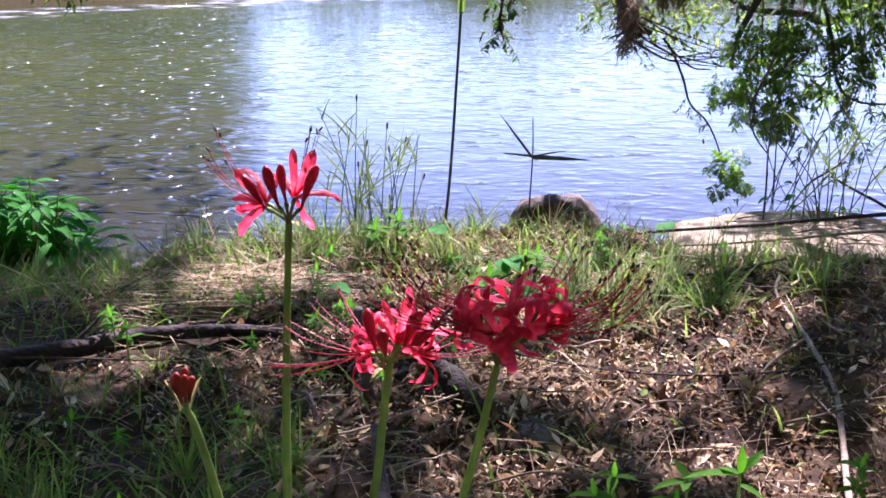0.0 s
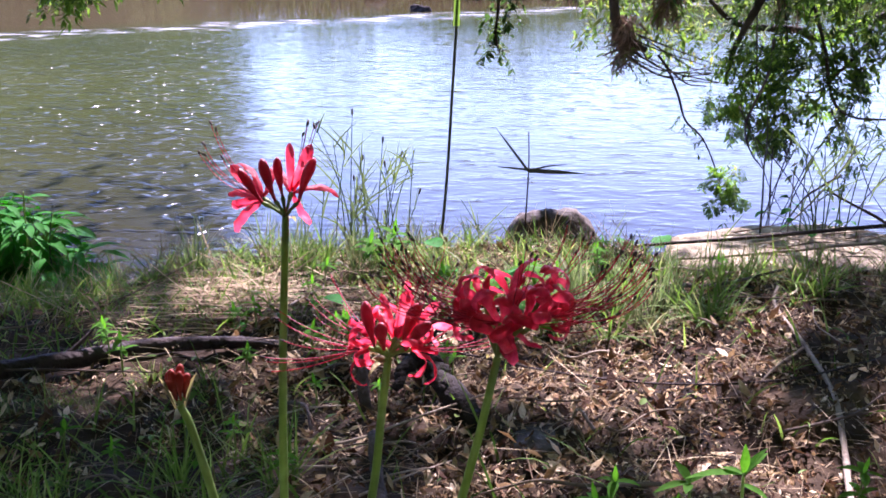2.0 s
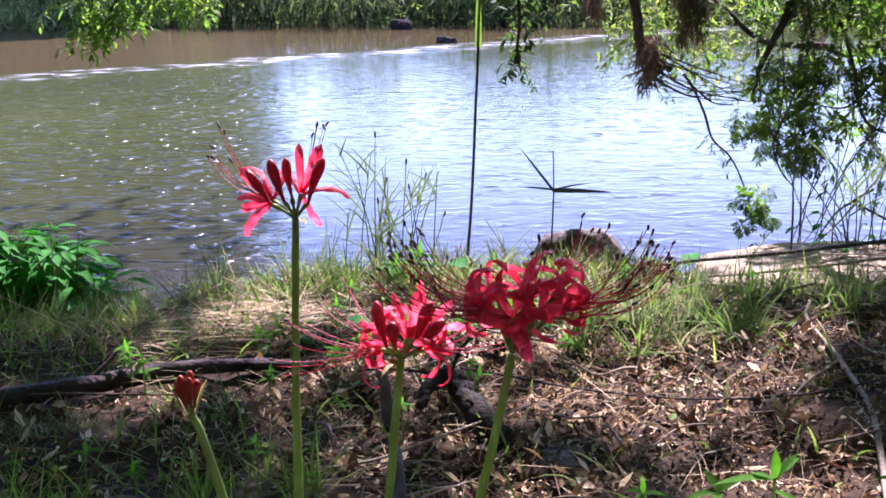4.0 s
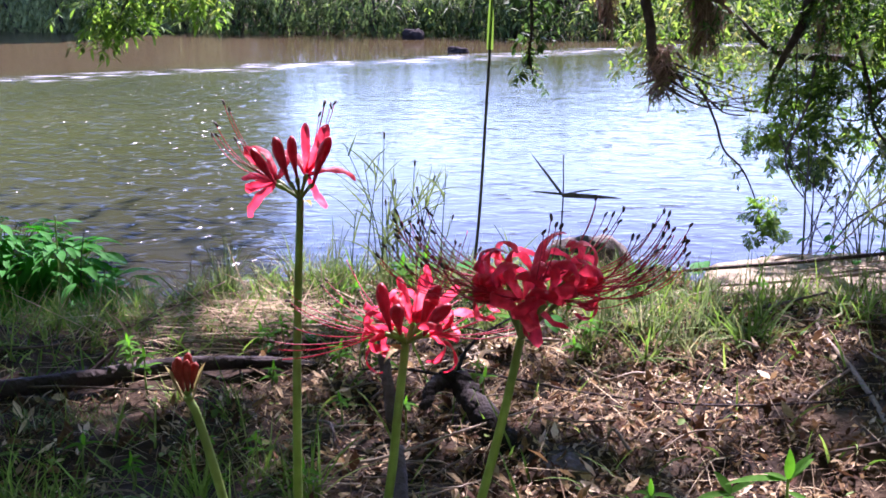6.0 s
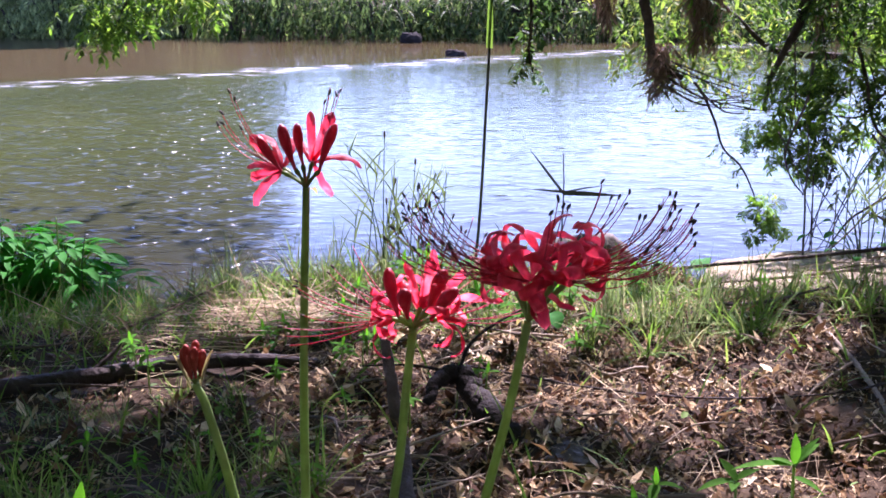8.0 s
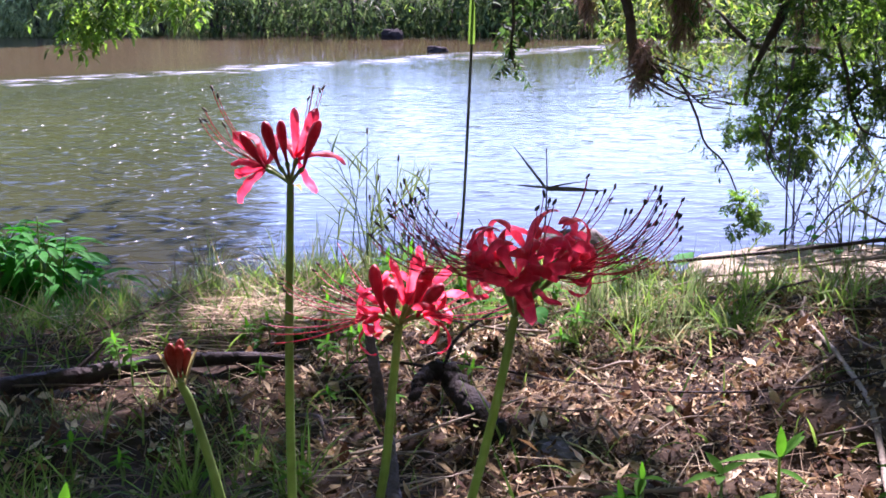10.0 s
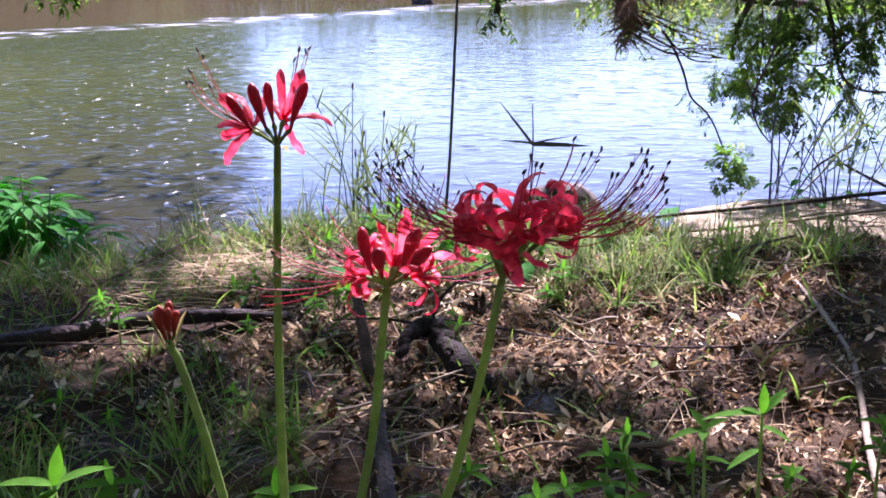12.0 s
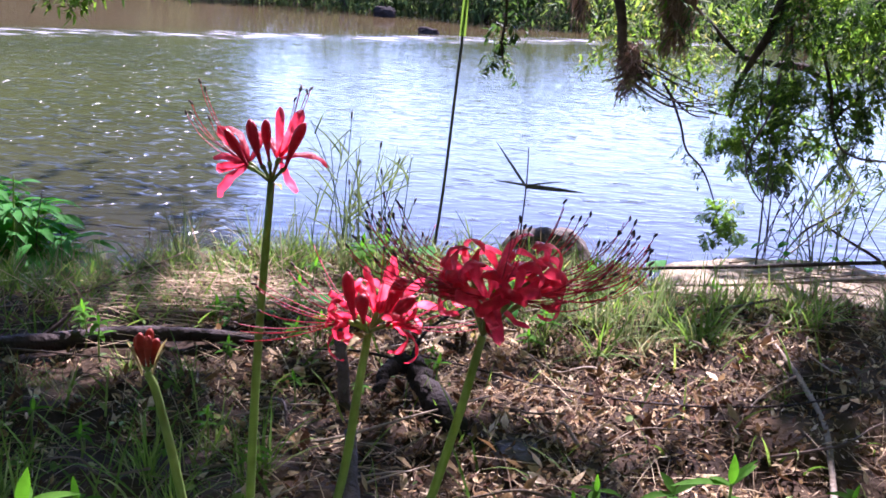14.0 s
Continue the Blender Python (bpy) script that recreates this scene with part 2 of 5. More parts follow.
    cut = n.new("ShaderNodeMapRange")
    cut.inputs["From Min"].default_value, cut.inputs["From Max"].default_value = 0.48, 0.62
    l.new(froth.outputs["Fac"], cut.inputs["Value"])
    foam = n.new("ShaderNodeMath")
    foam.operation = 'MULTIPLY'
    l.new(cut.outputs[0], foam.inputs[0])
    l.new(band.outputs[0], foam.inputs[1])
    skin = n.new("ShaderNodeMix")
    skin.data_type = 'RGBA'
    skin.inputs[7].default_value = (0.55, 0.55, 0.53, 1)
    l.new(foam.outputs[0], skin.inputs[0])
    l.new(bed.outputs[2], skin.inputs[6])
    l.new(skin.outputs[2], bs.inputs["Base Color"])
    bp = n.new("ShaderNodeBump")
    bp.inputs["Distance"].default_value, bp.inputs["Strength"].default_value = 0.18, 1.0
    side = n.new("ShaderNodeMapRange")
    side.interpolation_type = 'SMOOTHSTEP'
    side.inputs["From Min"].default_value, side.inputs["From Max"].default_value = -0.18, 0.34
    lee = n.new("ShaderNodeMath")             # slack water under the far trees, wind beyond an oblique line
    lee.operation = 'MULTIPLY_ADD'
    l.new(sep.outputs[1], lee.inputs[0])
    lee.inputs[1].default_value = 0.212
    l.new(sep.outputs[0], lee.inputs[2])
    l.new(lee.outputs[0], side.inputs["Value"])
    high = n.new("ShaderNodeMix")
    high.data_type = 'FLOAT'
    l.new(side.outputs[0], high.inputs[0])
    l.new(slack, high.inputs[2])
    l.new(ruffle, high.inputs[3])
    gloss = n.new("ShaderNodeMapRange")       # the open reach is ruffled finely by the wind
    gloss.inputs["From Min"].default_value, gloss.inputs["From Max"].default_value = -0.2, 0.3
    gloss.inputs["To Min"].default_value, gloss.inputs["To Max"].default_value = 0.18, 0.10
    l.new(lee.outputs[0], gloss.inputs["Value"])
    l.new(gloss.outputs[0], bs.inputs["Roughness"])
    # reflection set stronger on the left for whiter glints, weaker on the right
    glint_level = n.new("ShaderNodeMapRange")
    glint_level.inputs["From Min"].default_value, glint_level.inputs["From Max"].default_value = -0.2, 0.4
    glint_level.inputs["To Min"].default_value, glint_level.inputs["To Max"].default_value = 0.50, 0.30
    l.new(lee.outputs[0], glint_level.inputs["Value"])
    l.new(glint_level.outputs[0], bs.inputs["Specular IOR Level"])
    both = n.new("ShaderNodeMath")
    both.operation = 'MULTIPLY'
    l.new(calm.outputs[0], both.inputs[0])
    l.new(high.outputs[0], both.inputs[1])
    l.new(both.outputs[0], bp.inputs["Height"])
    l.new(bp.outputs[0], bs.inputs["Normal"])
    return m


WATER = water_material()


# ---- mesh helpers ----
class Shape:
    """Collects faces and makes one mesh of them."""

    def __init__(self):
        self.v, self.f = [], []

    def mesh(self, name, material, smooth=True):
        me = bpy.data.meshes.new(name)
        me.from_pydata([tuple(p) for p in self.v], [], self.f)
        me.polygons.foreach_set("use_smooth", [smooth] * len(me.polygons))
        me.materials.append(material)
        me.update()
        return me


def obj(name, shape, material, parent=None, label="", smooth=True):
    ob = new(name, shape.mesh(name, material, smooth) if isinstance(shape, Shape) else shape)
    if parent:
        ob.parent = parent
    if label:
        tagged(ob, label)
    return ob


part = obj


def spline(pts, k=5):
    """A smooth line through the points, k steps for each stretch."""
    p = [Vector(q) for q in pts]
    p = [p[0] * 2 - p[1]] + p + [p[-1] * 2 - p[-2]]
    out = []
    for a, b, c, d in zip(p, p[1:], p[2:], p[3:]):
        for i in range(k):
            t = i / k
            out.append(0.5 * (2 * b + (c - a) * t + (2 * a - 5 * b + 4 * c - d) * t * t + (3 * b - a - 3 * c + d) * t ** 3))
    return out + [p[-2]]


def tube(s, pts, radii, n=6, rough=0.0, rnd=None):
    """A tapered tube along pts; radii: one for each point, or a pair for both ends."""
    if len(radii) == 2 and len(pts) != 2:
        radii = [radii[0] + (radii[1] - radii[0]) * i / (len(pts) - 1) for i in range(len(pts))]
    base = len(s.v)
    side = None
    for i, p in enumerate(pts):
        d = (pts[min(i + 1, len(pts) - 1)] - pts[max(i - 1, 0)]).normalized()
        side = d.orthogonal().normalized() if side is None else (side - d * side.dot(d)).normalized()
        up = d.cross(side)
        for j in range(n):
            a = 2 * math.pi * j / n
            r = radii[i] * (1 + (rnd.uniform(-rough, rough) if rnd else 0))
            s.v.append(p + (side * math.cos(a) + up * math.sin(a)) * r)
    for i in range(len(pts) - 1):
        for j in range(n):
            k = (j + 1) % n
            s.f.append((base + i * n + j, base + i * n + k, base + (i + 1) * n + k, base + (i + 1) * n + j))
    s.f.append(tuple(base + j for j in reversed(range(n))))
    s.f.append(tuple(base + (len(pts) - 1) * n + j for j in range(n)))


def blade(s, p, d, up, length, width, bend, n=4, sag=Vector((0, 0, -1)), across=2, fold=0.0, shape="grass"):
    """A blade or leaf from p along d, bending towards sag; up is its face."""
    d, up = d.normalized(), up.normalized()
    base = len(s.v)
    p = p.copy()
    step = length / n
    for i in range(n + 1):
        t = i / n
        if shape == "grass":
            w = width * (1 - t) ** 0.7 * (0.7 + 0.6 * t if t < 0.5 else 1.0)
        else:
            w = width * (math.sin(math.pi * min(1, 0.06 + 0.94 * t)) ** 0.8) * (1.15 - 0.4 * t)
        side = d.cross(up)
        side = side.normalized() if side.length > 1e-6 else d.orthogonal().normalized()
        nrm = side.cross(d)
        w = max(w, width * 0.04)
        if across == 3:
            s.v += [p - side * w * 0.5 + nrm * w * fold, p.copy(), p + side * w * 0.5 + nrm * w * fold]
        else:
            s.v += [p - side * w * 0.5, p + side * w * 0.5]
        d = (d + sag * bend / n).normalized()
        up = nrm
        p = p + d * step
    for i in range(n):
        a, b = base + i * across, base + (i + 1) * across
        for j in range(across - 1):
            s.f.append((a + j, a + j + 1, b + j + 1, b + j))


def lump(s, c, size, seed, amp=0.25, freq=1.6, sub=3, squash=None):
    """An uneven rounded stone."""
    bm = bmesh.new()
    bmesh.ops.create_icosphere(bm, subdivisions=sub, radius=1.0)
    base = len(s.v)
    off = Vector((seed * 3.1, seed * 1.7, seed * 0.9))
    for v in bm.verts:
        q = v.co.normalized()
        r = 1 + amp * noise.fractal(q * freq + off, 1.0, 2.0, 4) + amp * 0.5 * noise.noise(q * freq * 0.6 + off * 2)
        w = Vector((q.x * size[0] * r, q.y * size[1] * r, q.z * size[2] * r))
        if squash:
            w.z = min(w.z, squash + 0.12 * (w.z - squash))
        s.v.append(Vector(c) + w)
    for f in bm.faces:
        s.f.append(tuple(base + v.index for v in f.verts))
    bm.free()


def rand_dir(r, up=0.0):
    a, z = r.uniform(0, 2 * math.pi), r.uniform(-1, 1)
    k = math.sqrt(1 - z * z)
    return Vector((k * math.cos(a), k * math.sin(a), z + up)).normalized()


def thing(name, place, label, category, group="", kind=""):
    e = new(name)
    e.location = place
    e.empty_display_size = 0.05
    return tagged(e, label, category, group, kind)


# ---- ground and water ----
WATER_Z = -0.30


def smooth(a, b, x):
    t = min(1, max(0, (x - a) / (b - a)))
    return t * t * (3 - 2 * t)


def far_shore(x):
    return 16.1 - 0.17 * max(-40, min(40, x))


def near_edge(x):
    """Where the near bank begins to fall."""
    return 2.62 + 0.05 * math.sin(2.3 * x + 0.6) - 0.42 * (1 - smooth(-0.85, -0.42, x)) - 0.24 * smooth(0.4, 0.62, x)


def ground_z(x, y):
    z = 0.045 + 0.05 * smooth(0.3, 0.8, x) * smooth(1.3, 2.0, y) * (1 - smooth(2.25, 2.5, y)) - 0.03 * smooth(2.1, 2.6, y)
    z += 0.030 * noise.noise((x * 1.9, y * 1.9, 0.3)) + 0.020 * noise.noise((x * 6, y * 6, 3.3)) + 0.014 * noise.noise((x * 15, y * 15, 5.3)) + 0.006 * noise.noise((x * 38, y * 38, 1.3))
    e = near_edge(x)
    z -= 0.62 * smooth(e, e + 0.75, y) + 0.5 * smooth(e + 0.7, e + 4, y)
    f = far_shore(x)
    z += 0.66 * smooth(f - 3.5, f - 0.2, y) + 0.55 * smooth(f - 0.1, f + 1.0, y) + 0.6 * smooth(f + 1, f + 6, y)
    return z


def axis_steps(lo, hi, step, far, grow=1.25):
    mid = list(np.arange(lo, hi + 1e-6, step))
    out, d = [], step
    x = mid[-1]
    while x < far:
        d *= grow
        x += d
        out.append(x)
    inn, d, x = [], step, mid[0]
    while x > -far:
        d *= grow
        x -= d
        inn.append(x)
    return inn[::-1] + mid + out


def build_ground():
    xs = axis_steps(-1.5, 1.5, 0.015, 600)
    ys = axis_steps(1.2, 3.3, 0.015, 14, 1.12)
    ys = [y for y in ys if -14 < y < 13.0] + list(np.arange(13.0, 20.0, 0.15)) + [21, 23, 26, 30, 40, 60, 100, 200, 400, 800]
    ys = [-600, -200, -80, -30] + ys
    s = Shape()
    for y in ys:
        for x in xs:
            s.v.append((x, y, ground_z(x, y)))
    nx = len(xs)
    for j in range(len(ys) - 1):
        for i in range(nx - 1):
            a = j * nx + i
            s.f.append((a, a + 1, a + nx + 1, a + nx))
    tagged(obj("ground", s, SOIL), "dark brown soil of a river bank", "ground", kind="structure")
    s = Shape()
    wx = axis_steps(-12, 12, 0.5, 500)
    wy = list(np.arange(2.4, 22.0, 0.5))
    for y in wy:
        for x in wx:
            s.v.append((x, y, 0))
    nx = len(wx)
    for j in range(len(wy) - 1):
        for i in range(nx - 1):
            a = j * nx + i
            s.f.append((a, a + 1, a + nx + 1, a + nx))
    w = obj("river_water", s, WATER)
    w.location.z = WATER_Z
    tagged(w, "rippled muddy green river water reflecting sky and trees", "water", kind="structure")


build_ground()


# ---- red spider lilies ----
UP = Vector((0, 0, 1))


def stalk(lily, pts, r0, r1):
    s = Shape()
    line = spline(pts, 8)
    tube(s, line, (r0, r1), 12)
    return part("stalk", s, STEM, lily)


def pedicel(lily, a, b, r=0.0013):
    """The short stalk of one floret, with its swollen ovary."""
    s = Shape()
    mid = a.lerp(b, 0.5) + UP * 0.001
    line = spline([a, mid, b], 5)
    tube(s, line, [r, r, r, r, r, r, r * 1.05, r * 1.3, r * 1.6, r * 1.5, r * 1.1], 8)
    return part("floret", s, STEM, lily, "short green pedicel with its ovary")


def closed_bud(lily, a, b, tip, r=0.0045, material=None):
    """An unopened bud on its pedicel: a six-ribbed spindle."""
    fl = pedicel(lily, a, b)
    s = Shape()
    n, m = 12, 14
    d = (tip - b).normalized()
    side = d.orthogonal().normalized()
    up = d.cross(side)
    ln = (tip - b).length
    bow = up * 0.0015
    for i in range(m + 1):
        t = i / m
        rad = r * (0.30 + 0.70 * smooth(0.0, 0.72, t)) * (1 if t < 0.7 else math.sqrt(max(0.012, 1 - ((t - 0.7) / 0.31) ** 2)))
        p = b + d * ln * t + bow * math.sin(math.pi * t)
        for j in range(n):
            q = rad * (1 + 0.10 * math.cos(3 * 2 * math.pi * j / n * 2))
            a2 = 2 * math.pi * j / n + 0.25 * t
            s.v.append(p + (side * math.cos(a2) + up * math.sin(a2)) * q)
    for i in range(m):
        for j in range(n):
            k = (j + 1) % n
            s.f.append((i * n + j, i * n + k, (i + 1) * n + k, (i + 1) * n + j))
    s.f.append(tuple(m * n + j for j in range(n)))
    part("bud", s, material or BUD, fl, "" if material else "dark red closed bud")
    return fl


def tepal_shape(o, d, r, length, width, open0, curl, rnd, wave=0.15):
    """One strap-shaped tepal from o, leaving the axis d towards r and rolling back by curl degrees."""
    s = Shape()
    n = 16
    p = o.copy()
    side = d.cross(r).normalized()
    ph = rnd.uniform(0, 6)
    tw = rnd.uniform(-0.25, 0.25)
    for i in range(n + 1):
        t = i / n
        th = radians(open0) + radians(curl) * (t ** 1.45)
        tan = d * math.cos(th) + r * math.sin(th)
        nrm = r * math.cos(th) - d * math.sin(th)
        sd = (side + nrm * tw * t).normalized()
        w = width * (0.42 + 0.58 * math.sin(math.pi * min(1, 0.05 + 0.62 * t))) * (1 if t < 0.8 else math.sqrt(max(0.02, 1 - ((t - 0.8) / 0.205) ** 2)))
        for k in range(5):
            u = (k - 2) / 2
            wav = wave * width * abs(u) * math.sin(t * 17 + ph + (2 if u > 0 else 0))
            s.v.append(p + sd * u * w * 0.5 + nrm * (0.16 * width * u * u + wav))
        p = p + tan * (length / n)
    for i in range(n):
        for k in range(4):
            a = i * 5 + k
            s.f.append((a, a + 1, a + 6, a + 5))
    return s


def stamen_shape(o, d, length, lift, rnd, thick=0.0004):
    s = Shape()
    p, v = o.copy(), d.normalized()
    n = 16
    line = [p.copy()]
    for i in range(n):
        v = (v + UP * lift / n * (0.3 + 1.7 * (i / n))).normalized()
        p = p + v * (length / n)
        line.append(p.copy())
    tube(s, line, (thick, thick * 0.75), 5)
    return s, line[-1], v


def open_floret(lily, a, b, d, rnd, size=1.0, curl=(190, 250), open0=12, width=0.0062, length=0.046, stamens=7,
                st_len=(0.075, 0.09), lift=0.9, turn=None, st_dir=None, spread=0.28, under=1.0):
    """An open floret: pedicel from a to b, six rolled tepals round the axis d and long curved stamens."""
    fl = pedicel(lily, a, b)
    d = d.normalized()
    e1 = d.orthogonal().normalized()
    e2 = d.cross(e1)
    t0 = rnd.uniform(0, 1) if turn is None else turn
    for i in range(6):
        an = t0 + i * math.pi / 3 + rnd.uniform(-0.12, 0.12)
        r = e1 * math.cos(an) + e2 * math.sin(an)
        if r.z < -0.45 and rnd.random() > under:
            continue
        sh = tepal_shape(b + r * 0.0012, d, r, length * size * rnd.uniform(0.9, 1.08), width * size * rnd.uniform(0.9, 1.1), open0 + rnd.uniform(-4, 8),
                         rnd.uniform(*curl), rnd)
        part("tepal", sh, TEPAL, fl)
    sd = (st_dir or d).normalized()
    for i in range(stamens):
        an = i * 2 * math.pi / stamens + rnd.uniform(-0.3, 0.3)
        r = e1 * math.cos(an) + e2 * math.sin(an)
        sh, tip, v = stamen_shape(b + d * 0.004, sd + r * spread * rnd.uniform(0.5, 1.2) - UP * 0.12, rnd.uniform(*st_len) * size, lift * rnd.uniform(0.75, 1.25), rnd)
        st = part("stamen", sh, FILAMENT, fl)
        if i < stamens - 1:
            s = Shape()
            ax = (v + rand_dir(rnd) * 0.5).normalized()
            tube(s, [tip - ax * 0.0022, tip - ax * 0.001, tip + ax * 0.001, tip + ax * 0.0022], [0.0004, 0.0009, 0.0009, 0.0004], 6)
            part("anther", s, ANTHER, st, "dark anther")
    return fl


def opening_floret(lily, a, b, rnd, tepals, st_dir, st_len, lift, stamens):
    """A floret just opening. tepals: the way each one leaves (degrees from the right, upwards), how far it leans away, the turn of its roll, the roll, length and width."""
    fl = pedicel(lily, a, b)
    for deg, away, turn, curl, length, width in tepals:
        g, ph = radians(deg), radians(turn)
        d = Vector((math.cos(g), away, math.sin(g))).normalized()
        flat = Vector((-math.sin(g), 0, math.cos(g))) * (1 if turn >= 0 else -1)
        r = flat * math.cos(ph) + Vector((0, 1, 0)) * abs(math.sin(ph))
        r = (r - d * r.dot(d)).normalized()
        part("tepal", tepal_shape(b + d * 0.001, d, r, length, width, 4, curl, rnd, 0.08), TEPAL, fl)
    for i in range(stamens):
        sh, tip, v = stamen_shape(b, st_dir.normalized() + rand_dir(rnd) * 0.30, rnd.uniform(*st_len), lift * rnd.uniform(0.8, 1.2), rnd)
        st = part("stamen", sh, FILAMENT, fl)
        s = Shape()
        ax = (v + rand_dir(rnd) * 0.5).normalized()
        tube(s, [tip - ax * 0.0026, tip - ax * 0.001, tip + ax * 0.001, tip + ax * 0.0026], [0.0004, 0.001, 0.001, 0.0004], 6)
        part("anther", s, ANTHER, st, "dark anther")
    return fl


def spathe(lily, c, rnd, n=2):
    for i in range(n):
        s = Shape()
        an = rnd.uniform(0, 6.28)
        blade(s, c - UP * 0.004, Vector((math.cos(an), math.sin(an), 0.5)), UP, 0.022, 0.006, 1.3, 6, across=3, fold=0.3, shape="leaf")
        part("spathe", s, SPATHE, lily, "withered papery bract")


def at(c, x, z, y=0.0):
    """A point beside c: x to the right, z up, y away."""
    return c + Vector((x, y, z))


# the tall one: four upright buds before two opening florets
rnd = random.Random(11)
c = Vector((-0.080, 1.05, 0.553))
tall = thing("red_spider_lily", (-0.094, 1.05, 0.03), "tall red spider lily with closed buds and two open florets", "flower", "spider lilies")
inv = Vector((-0.094, 1.05, 0.03))
c = c - inv
stalk(tall, [(0, 0, -0.02), (0.002, 0, 0.23), (0.006, 0, 0.38), c], 0.0044, 0.0028)
k = 0.000415
for (bx, bz), (tx, tz), yy, r in (((-41, 30), (-81, 96), -0.006, 0.0036), ((-15, 36), (-35, 118), -0.012, 0.0042), ((-3, 42), (-10, 117), -0.004, 0.0036), ((27, 32), (61, 118), -0.008, 0.0040)):
    closed_bud(tall, c, at(c, bx * k, bz * k, yy * 0.6), at(c, tx * k, tz * k, yy), r)
opening_floret(tall, c, at(c, -45 * k, 30 * k, 0.010), rnd, ((134, 0.10, 70, 40, 0.040, 0.0088), (168, 0.4, 50, 45, 0.042, 0.0070), (214, -0.1, 55, 60, 0.044, 0.0090), (104, 0.4, 40, 85, 0.046, 0.0076), (190, -0.2, 75, 90, 0.036, 0.0074), (58, 0.6, 60, 60, 0.032, 0.0068)),
               Vector((-0.95, 0.35, 0.30)), (0.055, 0.078), 1.1, 6)
opening_floret(tall, c, at(c, 9 * k, 42 * k, 0.010), rnd, ((91, 0.1, 80, 30, 0.039, 0.0069), (62, -0.05, 75, 40, 0.041, 0.0099), (48, 0.35, 60, 50, 0.039, 0.0085), (22, 0.1, -35, 95, 0.044, 0.0069), (-72, -0.15, 60, 35, 0.030, 0.0078), (120, 0.6, 60, 70, 0.034, 0.0074)),
               Vector((0.15, 0.35, 0.95)), (0.046, 0.060), 0.4, 5)
spathe(tall, c, rnd, 1)

# the low one: two upright buds, florets opening to both sides
rnd = random.Random(5)
c = Vector((0.006, 0.966, 0.471))
inv = Vector((-0.06, 0.97, 0.03))
low = thing("red_spider_lily", inv, "half-open red spider lily with upright dark buds", "flower", "spider lilies")
c = c - inv
stalk(low, [(0, 0, -0.02), (0.028, 0, 0.20), (0.052, -0.003, 0.325), (0.060, -0.004, 0.392), c], 0.0038, 0.0029)
k = 0.00037
closed_bud(low, c, at(c, -26 * k, 26 * k, -0.004), at(c, -44 * k, 118 * k, -0.002), 0.0042)
closed_bud(low, c, at(c, -6 * k, 30 * k, -0.012), at(c, -10 * k, 92 * k, -0.020), 0.0046)
closed_bud(low, c, at(c, 28 * k, 28 * k, 0.004), at(c, 62 * k, 112 * k, 0.002), 0.0046)
closed_bud(low, c, at(c, 34 * k, 20 * k, -0.004), at(c, 84 * k, 88 * k, -0.012), 0.0044)
open_floret(low, c, at(c, -40 * k, 14 * k, 0.004), Vector((-0.9, -0.1, -0.05)), rnd, 0.9, (150, 230), 20, 0.006, 0.042, st_dir=Vector((-1, 0.25, -0.05)), lift=0.45, spread=0.45)
open_floret(low, c, at(c, -24 * k, 18 * k, 0.014), Vector((-0.6, 0.75, 0.1)), rnd, 0.9, (150, 230), 20, 0.006, 0.042, lift=0.5)
open_floret(low, c, at(c, 46 * k, 20 * k, -0.002), Vector((0.95, -0.15, 0.12)), rnd, 0.95, (140, 220), 18, 0.006, 0.044, st_dir=Vector((0.8, 0.5, 0.1)), lift=0.6)
open_floret(low, c, at(c, 26 * k, 24 * k, 0.016), Vector((0.45, 0.8, 0.35)), rnd, 0.95, (60, 120), 14, 0.007, 0.046, lift=0.6)
opening_floret(low, c, at(c, 12 * k, 30 * k, 0.010), rnd, ((104, 0.1, 70, 30, 0.034, 0.0062), (70, -0.05, 70, 35, 0.036, 0.0086), (122, 0.3, 60, 70, 0.034, 0.007), (50, 0.3, -40, 80, 0.034, 0.007)),
               Vector((0.2, 0.4, 0.9)), (0.040, 0.055), 0.5, 5)
spathe(low, c, rnd, 2)

# the full one
rnd = random.Random(23)
c = Vector((0.084, 0.912, 0.495))
inv = Vector((-0.03, 0.92, 0.03))
full = thing("red_spider_lily", inv, "fully open red spider lily with rolled tepals and long stamens", "flower", "spider lilies")
c = c - inv
stalk(full, [(0, 0, -0.02), (0.058, -0.004, 0.24), (0.084, -0.006, 0.33), (0.102, -0.008, 0.405), c], 0.0036, 0.0027)
for i, (az, el, ln) in enumerate(((178, 4, 0.026), (206, 8, 0.026), (240, 34, 0.018), (295, 36, 0.018), (330, 8, 0.026), (358, 2, 0.030), (36, 12, 0.026), (85, 34, 0.020), (140, 12, 0.026))):
    a, e = radians(az), radians(el)
    d = Vector((math.cos(a) * math.cos(e), math.sin(a) * math.cos(e), math.sin(e)))
    b = c + Vector((d.x * 0.75, d.y * 0.75, 0.9)).normalized() * (ln + 0.010) + Vector((0.009, 0, 0.006))
    open_floret(full, c, b, (d + UP * 0.10).normalized(), rnd, 1.0, (195, 250), 16, 0.0072, 0.045, under=0.35, st_len=(0.064, 0.082), lift=1.35, turn=0.1 + 0.5 * (i % 2), st_dir=Vector((d.x * 1.3 + (0.5 if d.x > 0 else -0.5), d.y * 0.5, 0.16)))
